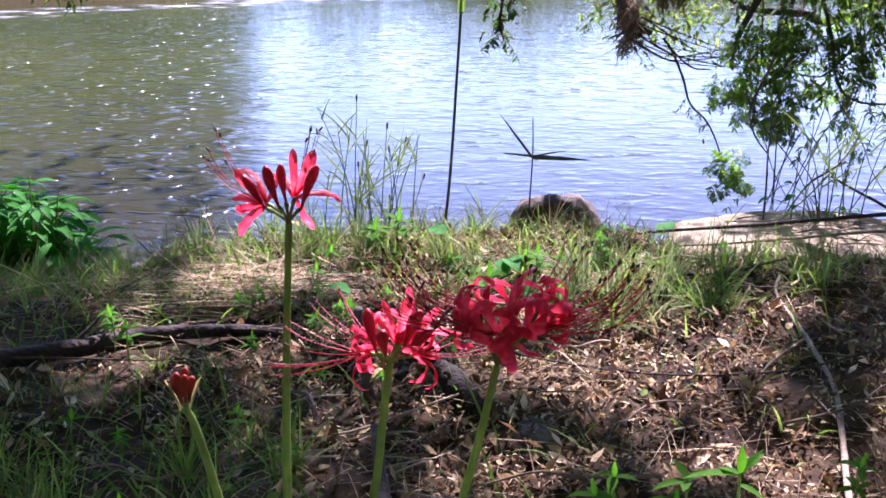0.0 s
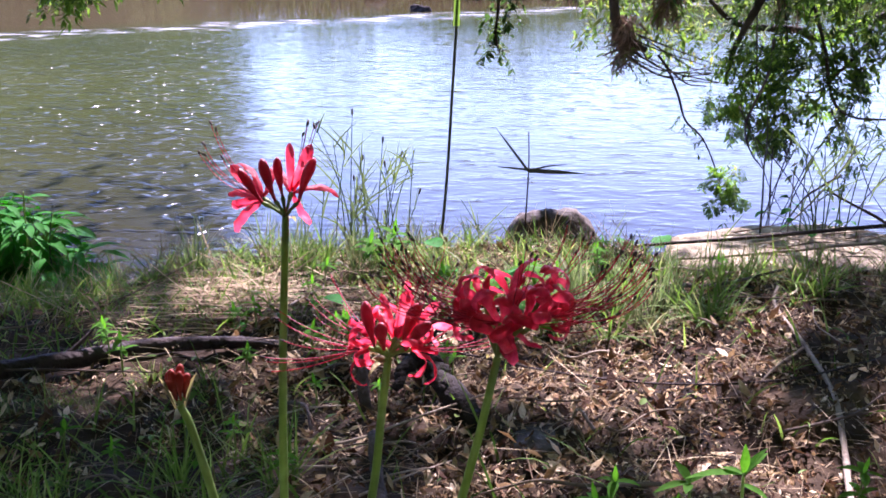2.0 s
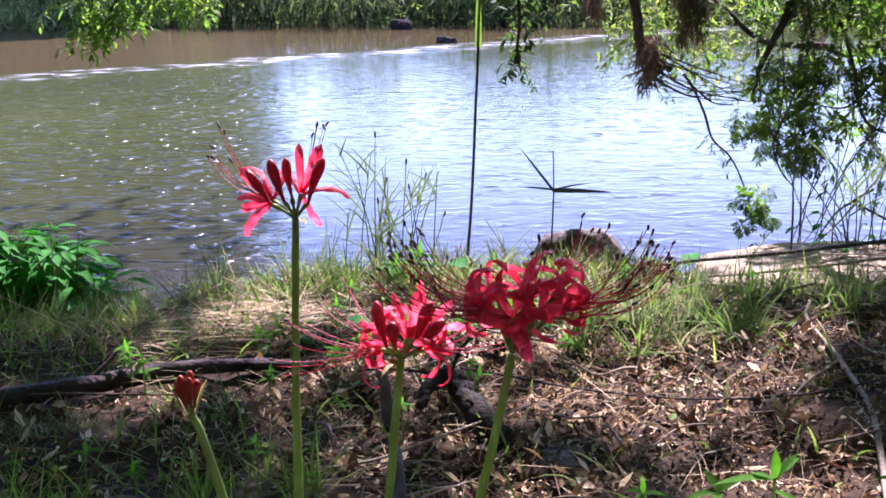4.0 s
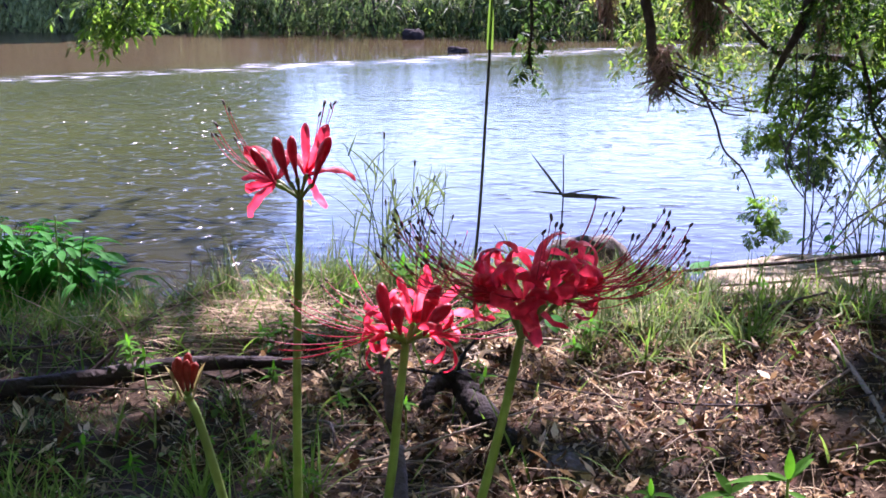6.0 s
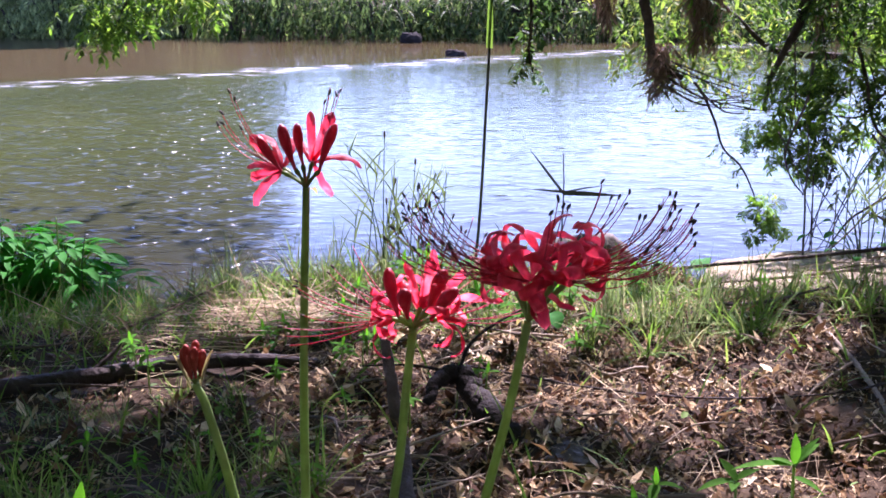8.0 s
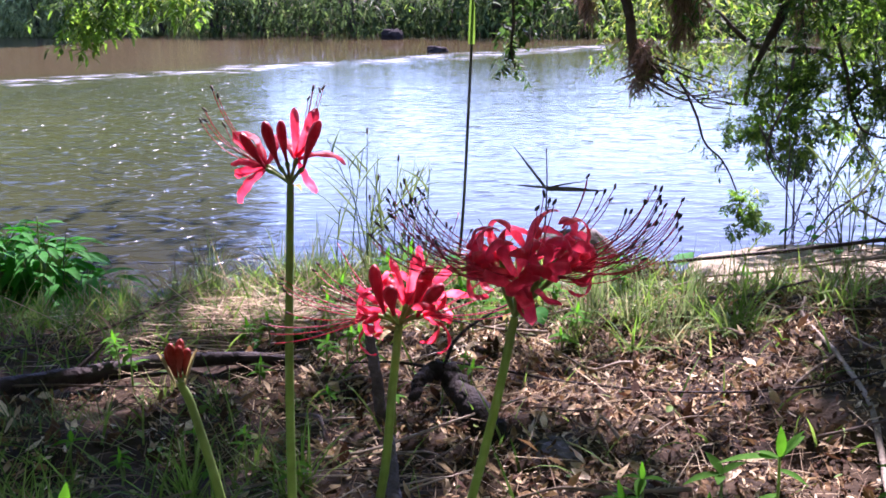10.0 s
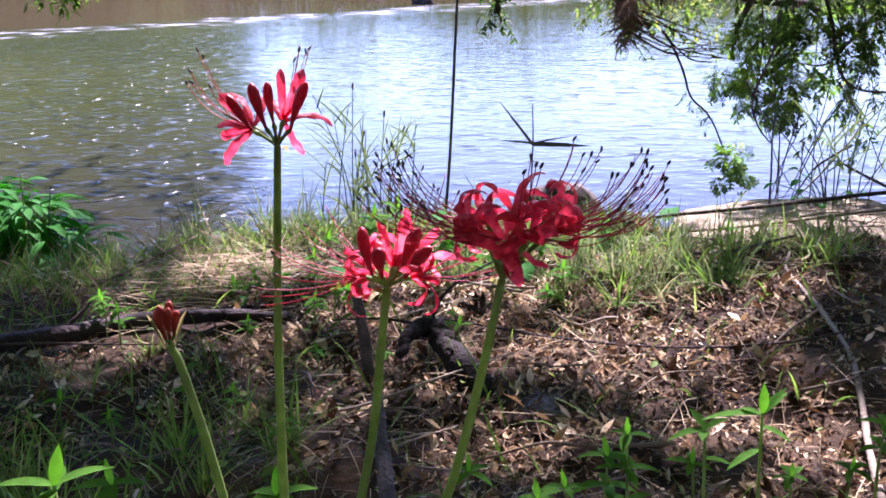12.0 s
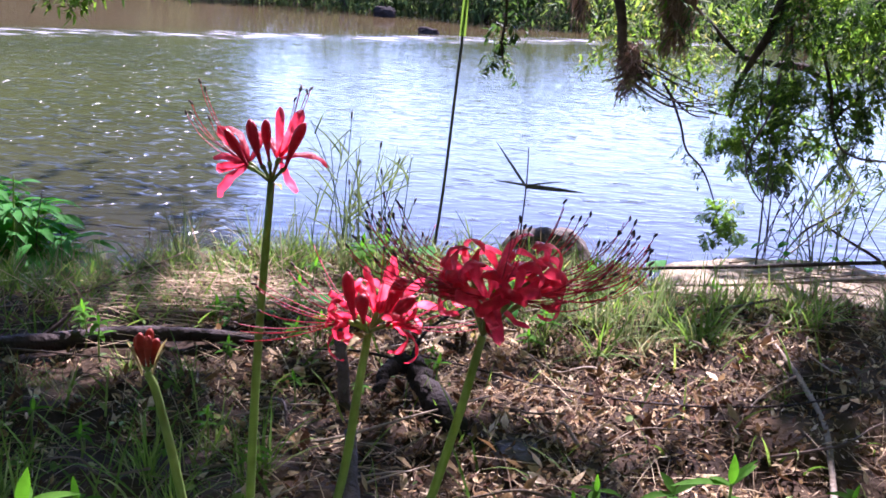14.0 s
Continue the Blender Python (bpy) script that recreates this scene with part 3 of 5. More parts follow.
opening_floret(full, c, at(c, 0.006, 0.030, -0.010), rnd, ((94, -0.1, -50, 130, 0.060, 0.0066), (-88, -0.2, 70, 40, 0.034, 0.0082), (-62, -0.15, 40, 60, 0.032, 0.0066), (-115, -0.1, 40, 80, 0.034, 0.0064)),
               Vector((0.2, -0.3, 0.8)), (0.05, 0.065), 0.8, 4)
spathe(full, c, rnd, 2)

# the one in bud
rnd = random.Random(3)
inv = Vector((-0.085, 1.0, 0.03))
young = thing("red_spider_lily", inv, "short red spider lily still in bud in its papery bract", "flower", "spider lilies")
c = Vector((-0.158, 0.993, 0.417)) - inv
stalk(young, [(0, 0, -0.02), (-0.042, -0.007, 0.255), (-0.064, -0.007, 0.361), c], 0.0040, 0.0030)
k = 0.00039
for x0, x1, z1, yy in ((-9, -19, 72, 0), (-3, -9, 84, -0.006), (4, 7, 78, -0.005), (9, 17, 66, 0.003), (0, 2, 82, 0.006)):
    closed_bud(young, c, at(c, x0 * k, 14 * k, yy * 0.5), at(c, x1 * k, z1 * k, yy), 0.0034, TIGHTBUD)
for an in (0.4, 3.4):
    s = Shape()
    blade(s, c - UP * 0.003 + Vector((0.004 * math.cos(an), 0.004 * math.sin(an), 0)), Vector((0.35 * math.cos(an), 0.35 * math.sin(an), 1)), Vector((math.cos(an), math.sin(an), 0)), 0.03, 0.010, 0.1, 6, across=3, fold=-0.3, shape="leaf")
    part("spathe", s, SPATHE, young, "pale papery bract")


# ---- driftwood, sticks, stones ----
def stick(name, pts, r, material, label, category="stick", group="", n=8, rough=0.12, seed=0, forks=(), crook=0.12):
    rn = random.Random(seed)
    p0 = Vector(pts[0])
    e = thing(name, p0, label, category, group)
    s = Shape()
    line = spline([Vector(p) - p0 for p in pts], 7)
    line = [q + rand_dir(rn) * r[0] * crook for q in line]
    tube(s, line, r, n, rough, rn)
    part("stem", s, material, e)
    for f in forks:
        s = Shape()
        tube(s, spline([Vector(p) - p0 for p in f[:-1]], 5), (f[-1], f[-1] * 0.4), 6, rough, rn)
        part("side_shoot", s, material, e)
    return e


stick("fallen_branch", [(-1.15, 1.58, 0.082), (-0.73, 1.798, 0.074), (-0.59, 1.875, 0.071), (-0.488, 1.94, 0.068), (-0.412, 1.962, 0.066), (-0.332, 1.985, 0.060), (-0.22, 2.01, 0.040)],
      (0.019, 0.009), DARKWOOD, "dark wet fallen branch lying on the bank", "branch", seed=2, n=14, rough=0.03, crook=0.03,
      forks=[[(-0.60, 1.87, 0.078), (-0.57, 1.90, 0.105), (-0.56, 1.91, 0.118), 0.005], [(-0.36, 1.975, 0.065), (-0.30, 1.95, 0.075), (-0.25, 1.94, 0.072), 0.005]])
stick("dead_stick", [(-0.052, 1.46, 0.155), (-0.045, 1.41, 0.135), (-0.034, 1.34, 0.115), (-0.018, 1.24, 0.085), (-0.005, 1.17, 0.06)], (0.0075, 0.0105), DEADWOOD,
      "bare grey weathered stick leaning over the litter", seed=3, n=10, crook=0.05)
stick("dead_stub", [(-0.090, 1.745, 0.05), (-0.096, 1.75, 0.11), (-0.102, 1.752, 0.155), (-0.105, 1.75, 0.20)], (0.010, 0.0075), DEADWOOD, "pale upright stub of a dead stick", seed=11, n=9, crook=0.06)
stick("broken_stub", [(0.085, 1.68, 0.035), (0.055, 1.725, 0.066), (0.026, 1.785, 0.085), (0.0, 1.825, 0.102), (-0.030, 1.79, 0.104), (-0.045, 1.745, 0.085)], (0.027, 0.007), CHARRED, "charred dark broken stump among dead leaves", "stump", seed=4, n=12, rough=0.16,
      forks=[[(0.0, 1.83, 0.10), (-0.08, 1.85, 0.105), (-0.16, 1.87, 0.095), 0.0032], [(0.0, 1.83, 0.105), (0.02, 1.88, 0.135), (0.07, 1.95, 0.15), (0.14, 2.03, 0.16), 0.0035]])
stick("long_cane", [(0.30, 2.80, -0.02), (0.387, 2.75, -0.001), (0.505, 2.667, 0.039), (0.70, 2.583, 0.083), (0.934, 2.50, 0.135), (1.35, 2.36, 0.22)], (0.0032, 0.005), DARKWOOD, "long dark cane lying along the shore", seed=5)
stick("long_cane", [(0.56, 2.74, -0.02), (0.671, 2.70, 0.0), (0.82, 2.60, 0.05), (0.938, 2.50, 0.097), (1.2, 2.38, 0.15)], (0.0028, 0.0042), TWIG, "long thin cane lying across the pale rock", seed=6)
stick("forked_twig", [(0.66, 2.20, 0.10), (0.635, 2.122, 0.09), (0.624, 1.901, 0.10), (0.616, 1.729, 0.094), (0.588, 1.592, 0.078), (0.55, 1.45, 0.075), (0.52, 1.32, 0.08)], (0.003, 0.0052), TWIG, "forked grey twig lying on dead leaves", seed=7,
      forks=[[(0.624, 1.90, 0.10), (0.552, 1.822, 0.094), (0.498, 1.747, 0.086), 0.0028]])
stick("vine_stem", [(-0.02, 1.98, 0.06), (0.101, 1.946, 0.052), (0.209, 1.869, 0.062), (0.372, 1.784, 0.082), (0.555, 1.775, 0.096), (0.72, 1.83, 0.11)], (0.0022, 0.0016), DARKWOOD, "thin dark vine stem lying over the litter", "stem", seed=41)
stick("pale_twig", [(0.49, 2.27, 0.075), (0.56, 2.24, 0.09), (0.688, 2.26, 0.115)], (0.004, 0.0025), DEADWOOD, "pale bare twig on the bank", seed=8)
stick("pale_twig", [(-0.224, 1.742, 0.062), (-0.183, 1.705, 0.078), (-0.166, 1.66, 0.088), (-0.160, 1.635, 0.07)], (0.0028, 0.0018), DEADWOOD, "pale curved twig end above the litter", seed=9)
stick("pale_twig", [(-1.0, 1.96, 0.075), (-0.774, 2.02, 0.066), (-0.697, 2.079, 0.06), (-0.621, 2.164, 0.064), (-0.562, 2.256, 0.075), (-0.50, 2.36, 0.09)], (0.0028, 0.0015), TWIG, "long pale twig lying across the bank", seed=10)
rn = random.Random(78)
for i in range(18):
    x, y = rn.uniform(-0.30, -0.02), rn.uniform(1.42, 1.85)
    a, ln = rn.uniform(-0.9, 0.9), rn.uniform(0.06, 0.2)
    z = ground_z(x, y)
    e = Vector((x + math.cos(a) * ln, y + math.sin(a) * ln, 0))
    e.z = ground_z(e.x, e.y) + rn.uniform(0.005, 0.03)
    m = (Vector((x, y, z)) + e) / 2 + Vector((rn.uniform(-.02, .02), rn.uniform(-.02, .02), rn.uniform(0.01, 0.03)))
    stick("pale_twig", [(x, y, z + 0.004), m, e], (rn.uniform(0.0012, 0.0022), 0.001), TWIG, "thin pale twig curving over the litter", "twig", "pale twigs", n=5, seed=300 + i)
rn = random.Random(79)
knot = thing("dry_grass_tuft", (-0.60, 2.09, ground_z(-0.60, 2.09)), "pale dry knotted grass tuft", "grass")
for i in range(16):
    a = rn.uniform(0, 6.28)
    s = Shape()
    blade(s, Vector((rn.uniform(-.02, .02), rn.uniform(-.02, .02), 0.012)), Vector((math.cos(a), math.sin(a), rn.uniform(-0.1, 0.7))), UP + rand_dir(rn) * 0.5, rn.uniform(0.05, 0.13), rn.uniform(0.003, 0.008), rn.uniform(0.3, 1.2), 6, across=3, fold=0.2)
    part("blade", s, STRAW, knot)

rn = random.Random(77)
for i in range(46):
    x, y = rn.uniform(-0.9, 1.05), rn.uniform(1.25, 2.6)
    a, ln = rn.uniform(0, math.pi), rn.uniform(0.12, 0.42)
    pts = []
    for j in range(4):
        q = (j / 3 - 0.5) * ln
        px, py = x + math.cos(a) * q + rn.uniform(-.02, .02), y + math.sin(a) * q * 0.6 + rn.uniform(-.02, .02)
        pts.append((px, py, ground_z(px, py) + 0.012 + rn.uniform(0, 0.022)))
    r0 = rn.uniform(0.0012, 0.0034)
    stick("twig", pts, (r0, r0 * 0.5), TWIG, "thin dry twig lying on leaf litter", "twig", "fallen twigs", n=5, rough=0.1, seed=100 + i)


def stone(name, c, size, seed, material, label, sub=4, amp=0.25, squash=None):
    s = Shape()
    lump(s, (0, 0, 0), size, seed, amp, 1.6, sub, squash)
    o = obj(name, s, material)
    o.location = c
    return tagged(o, label, "rock")


stone("rock", (0.290, 2.99, -0.105), (0.135, 0.11, 0.150), 3, DARKROCK, "dark rounded rock standing at the water's edge", 5, 0.13)
stone("rock_slab", (1.00, 2.90, -0.17), (0.44, 0.26, 0.21), 8, PALEROCK, "pale sandy rock slab at the water's edge", 5, 0.30, 0.13)
stone("rock", (0.20, 2.96, -0.17), (0.11, 0.09, 0.13), 12, PALEROCK, "low pale brown rock at the shore", 4, 0.25)
stone("flat_stone", (0.164, 1.645, 0.05), (0.036, 0.045, 0.014), 5, DARKROCK, "small flat grey stone among dead leaves", 4, 0.25)
stone("mossy_rock", (-0.62, 2.88, -0.19), (0.19, 0.11, 0.13), 6, DARKROCK, "dark overgrown rock on the shore", 4, 0.25)
stone("river_rock", (-1.20, 15.2, -0.27), (0.15, 0.13, 0.11), 21, WETROCK, "dark wet rock in the river", 4, 0.3)
stone("river_rock", (-0.50, 12.9, -0.30), (0.12, 0.10, 0.075), 22, WETROCK, "small dark rock breaking the river surface", 4, 0.3)


stick("dead_branch", [(0.90, 3.02, -0.03), (0.945, 3.0, 0.063), (0.99, 3.0, 0.10), (1.041, 3.0, 0.132)], (0.002, 0.0038), BARK, "dark broken branch standing behind the pale rock", "branch", seed=61)
stick("dead_branch", [(1.006, 3.0, 0.092), (1.08, 3.0, 0.052), (1.158, 3.0, 0.011), (1.24, 3.0, -0.05)], (0.003, 0.0052), BARK, "thick dark branch stub leaning on the pale rock", "branch", seed=62)
stick("weed_stalk", [(0.88, 3.0, -0.035), (0.962, 3.0, 0.048), (1.039, 3.0, 0.148), (1.07, 3.0, 0.21)], (0.0026, 0.0014), TWIG, "pale bare weed stalk leaning over the rock", "stalk", "weed stalks", seed=63, n=6)
stick("weed_stalk", [(0.843, 3.0, -0.04), (0.84, 3.0, 0.085), (0.837, 3.0, 0.146), (0.838, 3.0, 0.236), (0.83, 3.0, 0.32)], (0.003, 0.0014), DARKSTEM, "upright dark weed stalk with bare side shoots", "stalk", "weed stalks", seed=64, n=6,
      forks=[[(0.843, 3.0, 0.025), (0.879, 3.0, 0.062), (0.915, 3.0, 0.073), 0.0014], [(0.838, 3.0, 0.17), (0.85, 3.0, 0.24), (0.875, 3.0, 0.30), 0.0013]])
stick("weed_stalk", [(0.985, 3.0, -0.02), (0.968, 3.0, 0.055), (0.95, 3.0, 0.094), (0.908, 3.0, 0.146)], (0.0022, 0.0014), DARKSTEM, "thin dark weed stalk bent to one side", "stalk", "weed stalks", seed=65, n=6)
stick("weed_stalk", [(0.914, 3.0, -0.03), (0.917, 3.0, 0.086), (0.915, 3.0, 0.17)], (0.0018, 0.001), TWIG, "thin upright weed stalk", "stalk", "weed stalks", seed=66, n=6)


rn = random.Random(81)
for i in range(12):
    x, y, a, ln = rn.uniform(0.70, 1.2), rn.uniform(2.72, 2.95), rn.uniform(-0.5, 0.5), rn.uniform(0.1, 0.3)
    z = rn.uniform(-0.03, -0.005)
    stick("twig", [(x - math.cos(a) * ln / 2, y - math.sin(a) * ln / 2, z), (x, y, z + 0.012), (x + math.cos(a) * ln / 2, y + math.sin(a) * ln / 2, z + rn.uniform(-0.01, 0.03))], (0.0022, 0.001), TWIG, "thin dry twig lying on the pale rock", "twig", "rock twigs", n=5, seed=340 + i)


# ---- leaf litter ----
def litter():
    rn = random.Random(1)
    s = Shape()
    for i in range(50000):
        x, y = rn.gauss(0.15, 0.75), rn.uniform(1.15, 2.75)
        if abs(x) > 1.6 or noise.noise((x * 2.2, y * 2.2, 9)) + 0.7 * noise.noise((x * 9, y * 9, 4)) < -0.42 + 0.36 * (x < -0.25) + rn.uniform(-.12, .12):
            continue
        ln = rn.uniform(0.004, 0.015) if rn.random() < 0.9 else rn.uniform(0.016, 0.036)
        d = rand_dir(rn)
        d.z = rn.uniform(-0.3, 0.6)
        blade(s, Vector((x, y, ground_z(x, y) + rn.uniform(0.001, 0.014))), d, UP + rand_dir(rn) * 0.7, ln, ln * rn.uniform(0.3, 0.55), rn.uniform(-1.2, 1.4), 2,
              across=3, fold=rn.uniform(-0.1, 0.35), shape="leaf")
    tagged(obj("leaf_litter", s, LITTER), "brown curled dead leaves covering the bank", "leaf litter", kind="stuff")
    s = Shape()
    for i in range(6500):
        x, y = rn.gauss(0.1, 0.7), rn.uniform(1.15, 2.8)
        if abs(x) > 1.5:
            continue
        ln = rn.uniform(0.02, 0.12)
        d = rand_dir(rn)
        d.z = rn.uniform(-0.05, 0.22)
        blade(s, Vector((x, y, ground_z(x, y) + rn.uniform(0.004, 0.02))), d, UP + rand_dir(rn) * 0.5, ln, rn.uniform(0.0008, 0.0026), rn.uniform(-0.1, 0.9), 4)
    for i in range(420):
        x, y = rn.gauss(-0.42, 0.13), rn.gauss(2.24, 0.09)
        d = Vector((rn.uniform(-1, 1), rn.uniform(-0.25, 0.25), rn.uniform(-0.02, 0.12)))
        ln = rn.uniform(0.08, 0.26)
        blade(s, Vector((x, y, ground_z(x, y) + rn.uniform(0.01, 0.04))) - d * ln * 0.5, d, UP + rand_dir(rn) * 0.4, ln, rn.uniform(0.002, 0.0045), rn.uniform(-0.1, 0.3), 4)
    for i in range(1500):      # dead stems still standing along the crest
        x = rn.uniform(-0.9, 1.3)
        y = near_edge(x) - abs(rn.gauss(0, 0.22)) + 0.1
        ln = rn.uniform(0.04, 0.14)
        blade(s, Vector((x, y, ground_z(x, y))), Vector((rn.uniform(-1, 1), rn.uniform(-1, 1), rn.uniform(0.3, 1.6))), rand_dir(rn), ln, rn.uniform(0.001, 0.003), rn.uniform(0, 0.9), 4)
    tagged(obj("straw_litter", s, STRAW), "pale dry grass stalks lying on the bank", "straw", kind="stuff")


litter()


# ---- grass ----
def tuft_mesh(seed, n, h, w, lean, material):
    rn = random.Random(seed)
    s = Shape()
    for i in range(n):
        a = rn.uniform(0, 6.283)
        d = Vector((math.cos(a) * lean * rn.uniform(0.2, 1.2), math.sin(a) * lean * rn.uniform(0.2, 1.2), 1)).normalized()
        blade(s, Vector((rn.gauss(0, 0.012), rn.gauss(0, 0.012), -0.01)), d, Vector((math.cos(a), math.sin(a), 0.2)), h * rn.uniform(0.45, 1.1), w * rn.uniform(0.6, 1.2), rn.uniform(0.2, 1.5), 5)
    return s.mesh("grass_tuft", material)


TUFTS = [tuft_mesh(i, 26, h, w, ln, m) for i, (h, w, ln, m) in enumerate(((0.10, 0.004, 0.7, GRASS), (0.14, 0.0045, 0.6, GRASS), (0.18, 0.005, 0.5, GRASS),
                                                                         (0.07, 0.004, 0.9, GRASS), (0.20, 0.005, 0.45, REED), (0.26, 0.006, 0.35, REED), (0.13, 0.004, 0.6, REED), (0.17, 0.0075, 0.9, GRASS)))]


def tuft(x, y, kind, scale, rn, group, label):
    o = new("grass_tuft", TUFTS[kind])
    o.matrix_world = Matrix.Translation((x, y, ground_z(x, y))) @ Matrix.Rotation(rn.uniform(0, 6.28), 4, 'Z') @ Matrix.Scale(scale, 4)
    return tagged(o, label, "grass", group)


rn = random.Random(42)
for i in range(85):       # along the crest of the bank
    x = rn.uniform(-0.75, 1.3)
    y = near_edge(x) + rn.uniform(-0.25, 0.2)
    if 0.12 < x < 0.46 and y > near_edge(x) - 0.12:
        continue
    tuft(x, y, rn.choice((0, 1, 1, 3, 6, 6, 4)), rn.uniform(0.5, 0.95), rn, "shore grass", "green grass tuft at the water's edge")
mass = Shape()
for i in range(130):      # the rank grass beside the water, too thick to tell tufts apart
    x, y = rn.uniform(-1.75, -0.80), rn.uniform(2.2, 2.9)
    m = Matrix.Translation((x, y, ground_z(x, y))) @ Matrix.Rotation(rn.uniform(0, 6.28), 4, 'Z') @ Matrix.Scale(rn.uniform(0.7, 1.15), 4)
    src, base = TUFTS[rn.choice((1, 2, 2, 0))], len(mass.v)
    mass.v += [m @ v.co for v in src.vertices]
    mass.f += [tuple(base + k for k in p.vertices) for p in src.polygons]
tagged(obj("rank_grass", mass, GRASS), "rank green grass on the low bank", "grass", kind="stuff")
for i in range(56):       # the shaded foreground
    x, y = rn.uniform(-0.95, -0.15), rn.uniform(1.2, 1.58)
    tuft(x, y, rn.choice((0, 1, 3, 3, 2)), rn.uniform(0.6, 1.0), rn, "shaded grass", "short green grass in shade")
for i in range(30):
    x = rn.uniform(-0.85, -0.22)
    tuft(x, rn.uniform(1.45, 1.80 + 0.3 * (x + 0.6)), rn.choice((3, 3, 0, 6)), rn.uniform(0.45, 0.8), rn, "shaded grass", "short green grass in shade")
for i in range(30):
    x, y = rn.uniform(-0.75, 0.45), rn.uniform(2.15, 2.6)
    tuft(x, y, rn.choice((0, 1, 3, 6)), rn.uniform(0.5, 0.9), rn, "bank grass", "small green grass tuft on dead leaves")
for i in range(16):
    x = rn.uniform(0.55, 1.15)
    tuft(x, rn.uniform(2.38, 2.55), rn.choice((1, 6, 0)), rn.uniform(0.35, 0.6), rn, "bank grass", "green grass tuft before the pale rock")
for i in range(12):
    tuft(rn.uniform(0.8, 1.25), rn.uniform(2.36, 2.52), rn.choice((4, 6, 6)), rn.uniform(0.4, 0.65), rn, "bank grass", "dull green grass tuft before the pale rock")
for i in range(18):
    tuft(rn.uniform(0.02, 0.75), rn.uniform(2.05, 2.45), rn.choice((7, 7, 2)), rn.uniform(0.5, 0.85), rn, "bank grass", "arching green grass tuft on dead leaves")
for x, y, kind, sc in ((0.40, 2.12, 4, 0.75), (0.37, 2.10, 5, 0.55), (0.43, 2.16, 4, 0.8), (0.39, 2.02, 6, 0.9), (0.25, 2.15, 4, 0.8), (0.58, 1.83, 0, 0.6), (0.73, 2.5, 2, 0.9), (0.86, 2.45, 1, 1.1), (0.95, 2.35, 2, 0.9), (0.78, 2.4, 1, 0.9)):
    tuft(x, y, kind, sc, rn, "bank grass", "upright green grass tuft on dead leaves")


for i in range(14):
    tuft(rn.gauss(0.42, 0.10), rn.uniform(2.04, 2.42), rn.choice((6, 4, 7, 4)), rn.uniform(0.5, 0.9), rn, "bank grass", "arching green grass tuft on dead leaves")
for i in range(12):
    x = rn.uniform(-0.85, -0.42)
    tuft(x, near_edge(x) + rn.uniform(0.0, 0.15), rn.choice((4, 1, 2)), rn.uniform(0.45, 0.7), rn, "shore grass", "upright green grass tuft at the water's edge")
for i in range(12):
    tuft(rn.uniform(-0.45, 0.0), rn.uniform(2.42, 2.72), rn.choice((1, 2, 4)), rn.uniform(0.5, 0.85), rn, "shore grass", "upright green grass tuft at the water's edge")


for i in range(14):
    tuft(rn.uniform(0.58, 1.15), rn.uniform(2.46, 2.62), rn.choice((4, 6, 6, 5)), rn.uniform(0.35, 0.6), rn, "bank grass", "dull green grass tuft before the pale rock")


def ground_cover():
    """Low herbs and blades between the litter."""
    rn = random.Random(9)
    s = Shape()
    for i in range(24000):
        x, y = rn.uniform(-1.7, 1.4), rn.uniform(1.15, 3.0)
        w = (0.30 + 0.45 * smooth(1.9, 2.2, y)) * (1 - smooth(-0.6, -0.05, x)) + 0.6 * smooth(2.2, 2.6, y) + 0.05
        log_y = 1.83 + 0.55 * (x + 0.72)
        if rn.random() > w or y > near_edge(x) + 0.3 or (-1.1 < x < -0.25 and log_y - 0.2 < y < log_y + 0.03):
            continue
        a = rn.uniform(0, 6.28)
        ln = rn.uniform(0.025, 0.11)
        blade(s, Vector((x, y, ground_z(x, y))), Vector((math.cos(a), math.sin(a), rn.uniform(0.6, 2.5))), Vector((0, 0, 1)) + rand_dir(rn) * 0.4, ln, rn.uniform(0.002, 0.006), rn.uniform(0.2, 1.4), 4)
    for i in range(2000):
        x, y = rn.uniform(-1.3, 1.0), rn.uniform(1.15, 2.75)
        w = 0.40 * (1 - smooth(-0.3, 0.1, x)) + 0.35 * smooth(2.1, 2.5, y) + 0.05
        if rn.random() > w:
            continue
        a = rn.uniform(0, 6.28)
        ln = rn.uniform(0.010, 0.024)
        blade(s, Vector((x, y, ground_z(x, y) + rn.uniform(0.005, 0.04))), Vector((math.cos(a), math.sin(a), rn.uniform(-0.1, 0.5))), UP + rand_dir(rn) * 0.4, ln, ln * rn.uniform(0.35, 0.7), 0.4, 3,
              across=3, fold=0.12, shape="leaf")
    tagged(obj("ground_herbs", s, GRASS), "low green herbs and grass between dead leaves", "undergrowth", kind="stuff")


ground_cover()


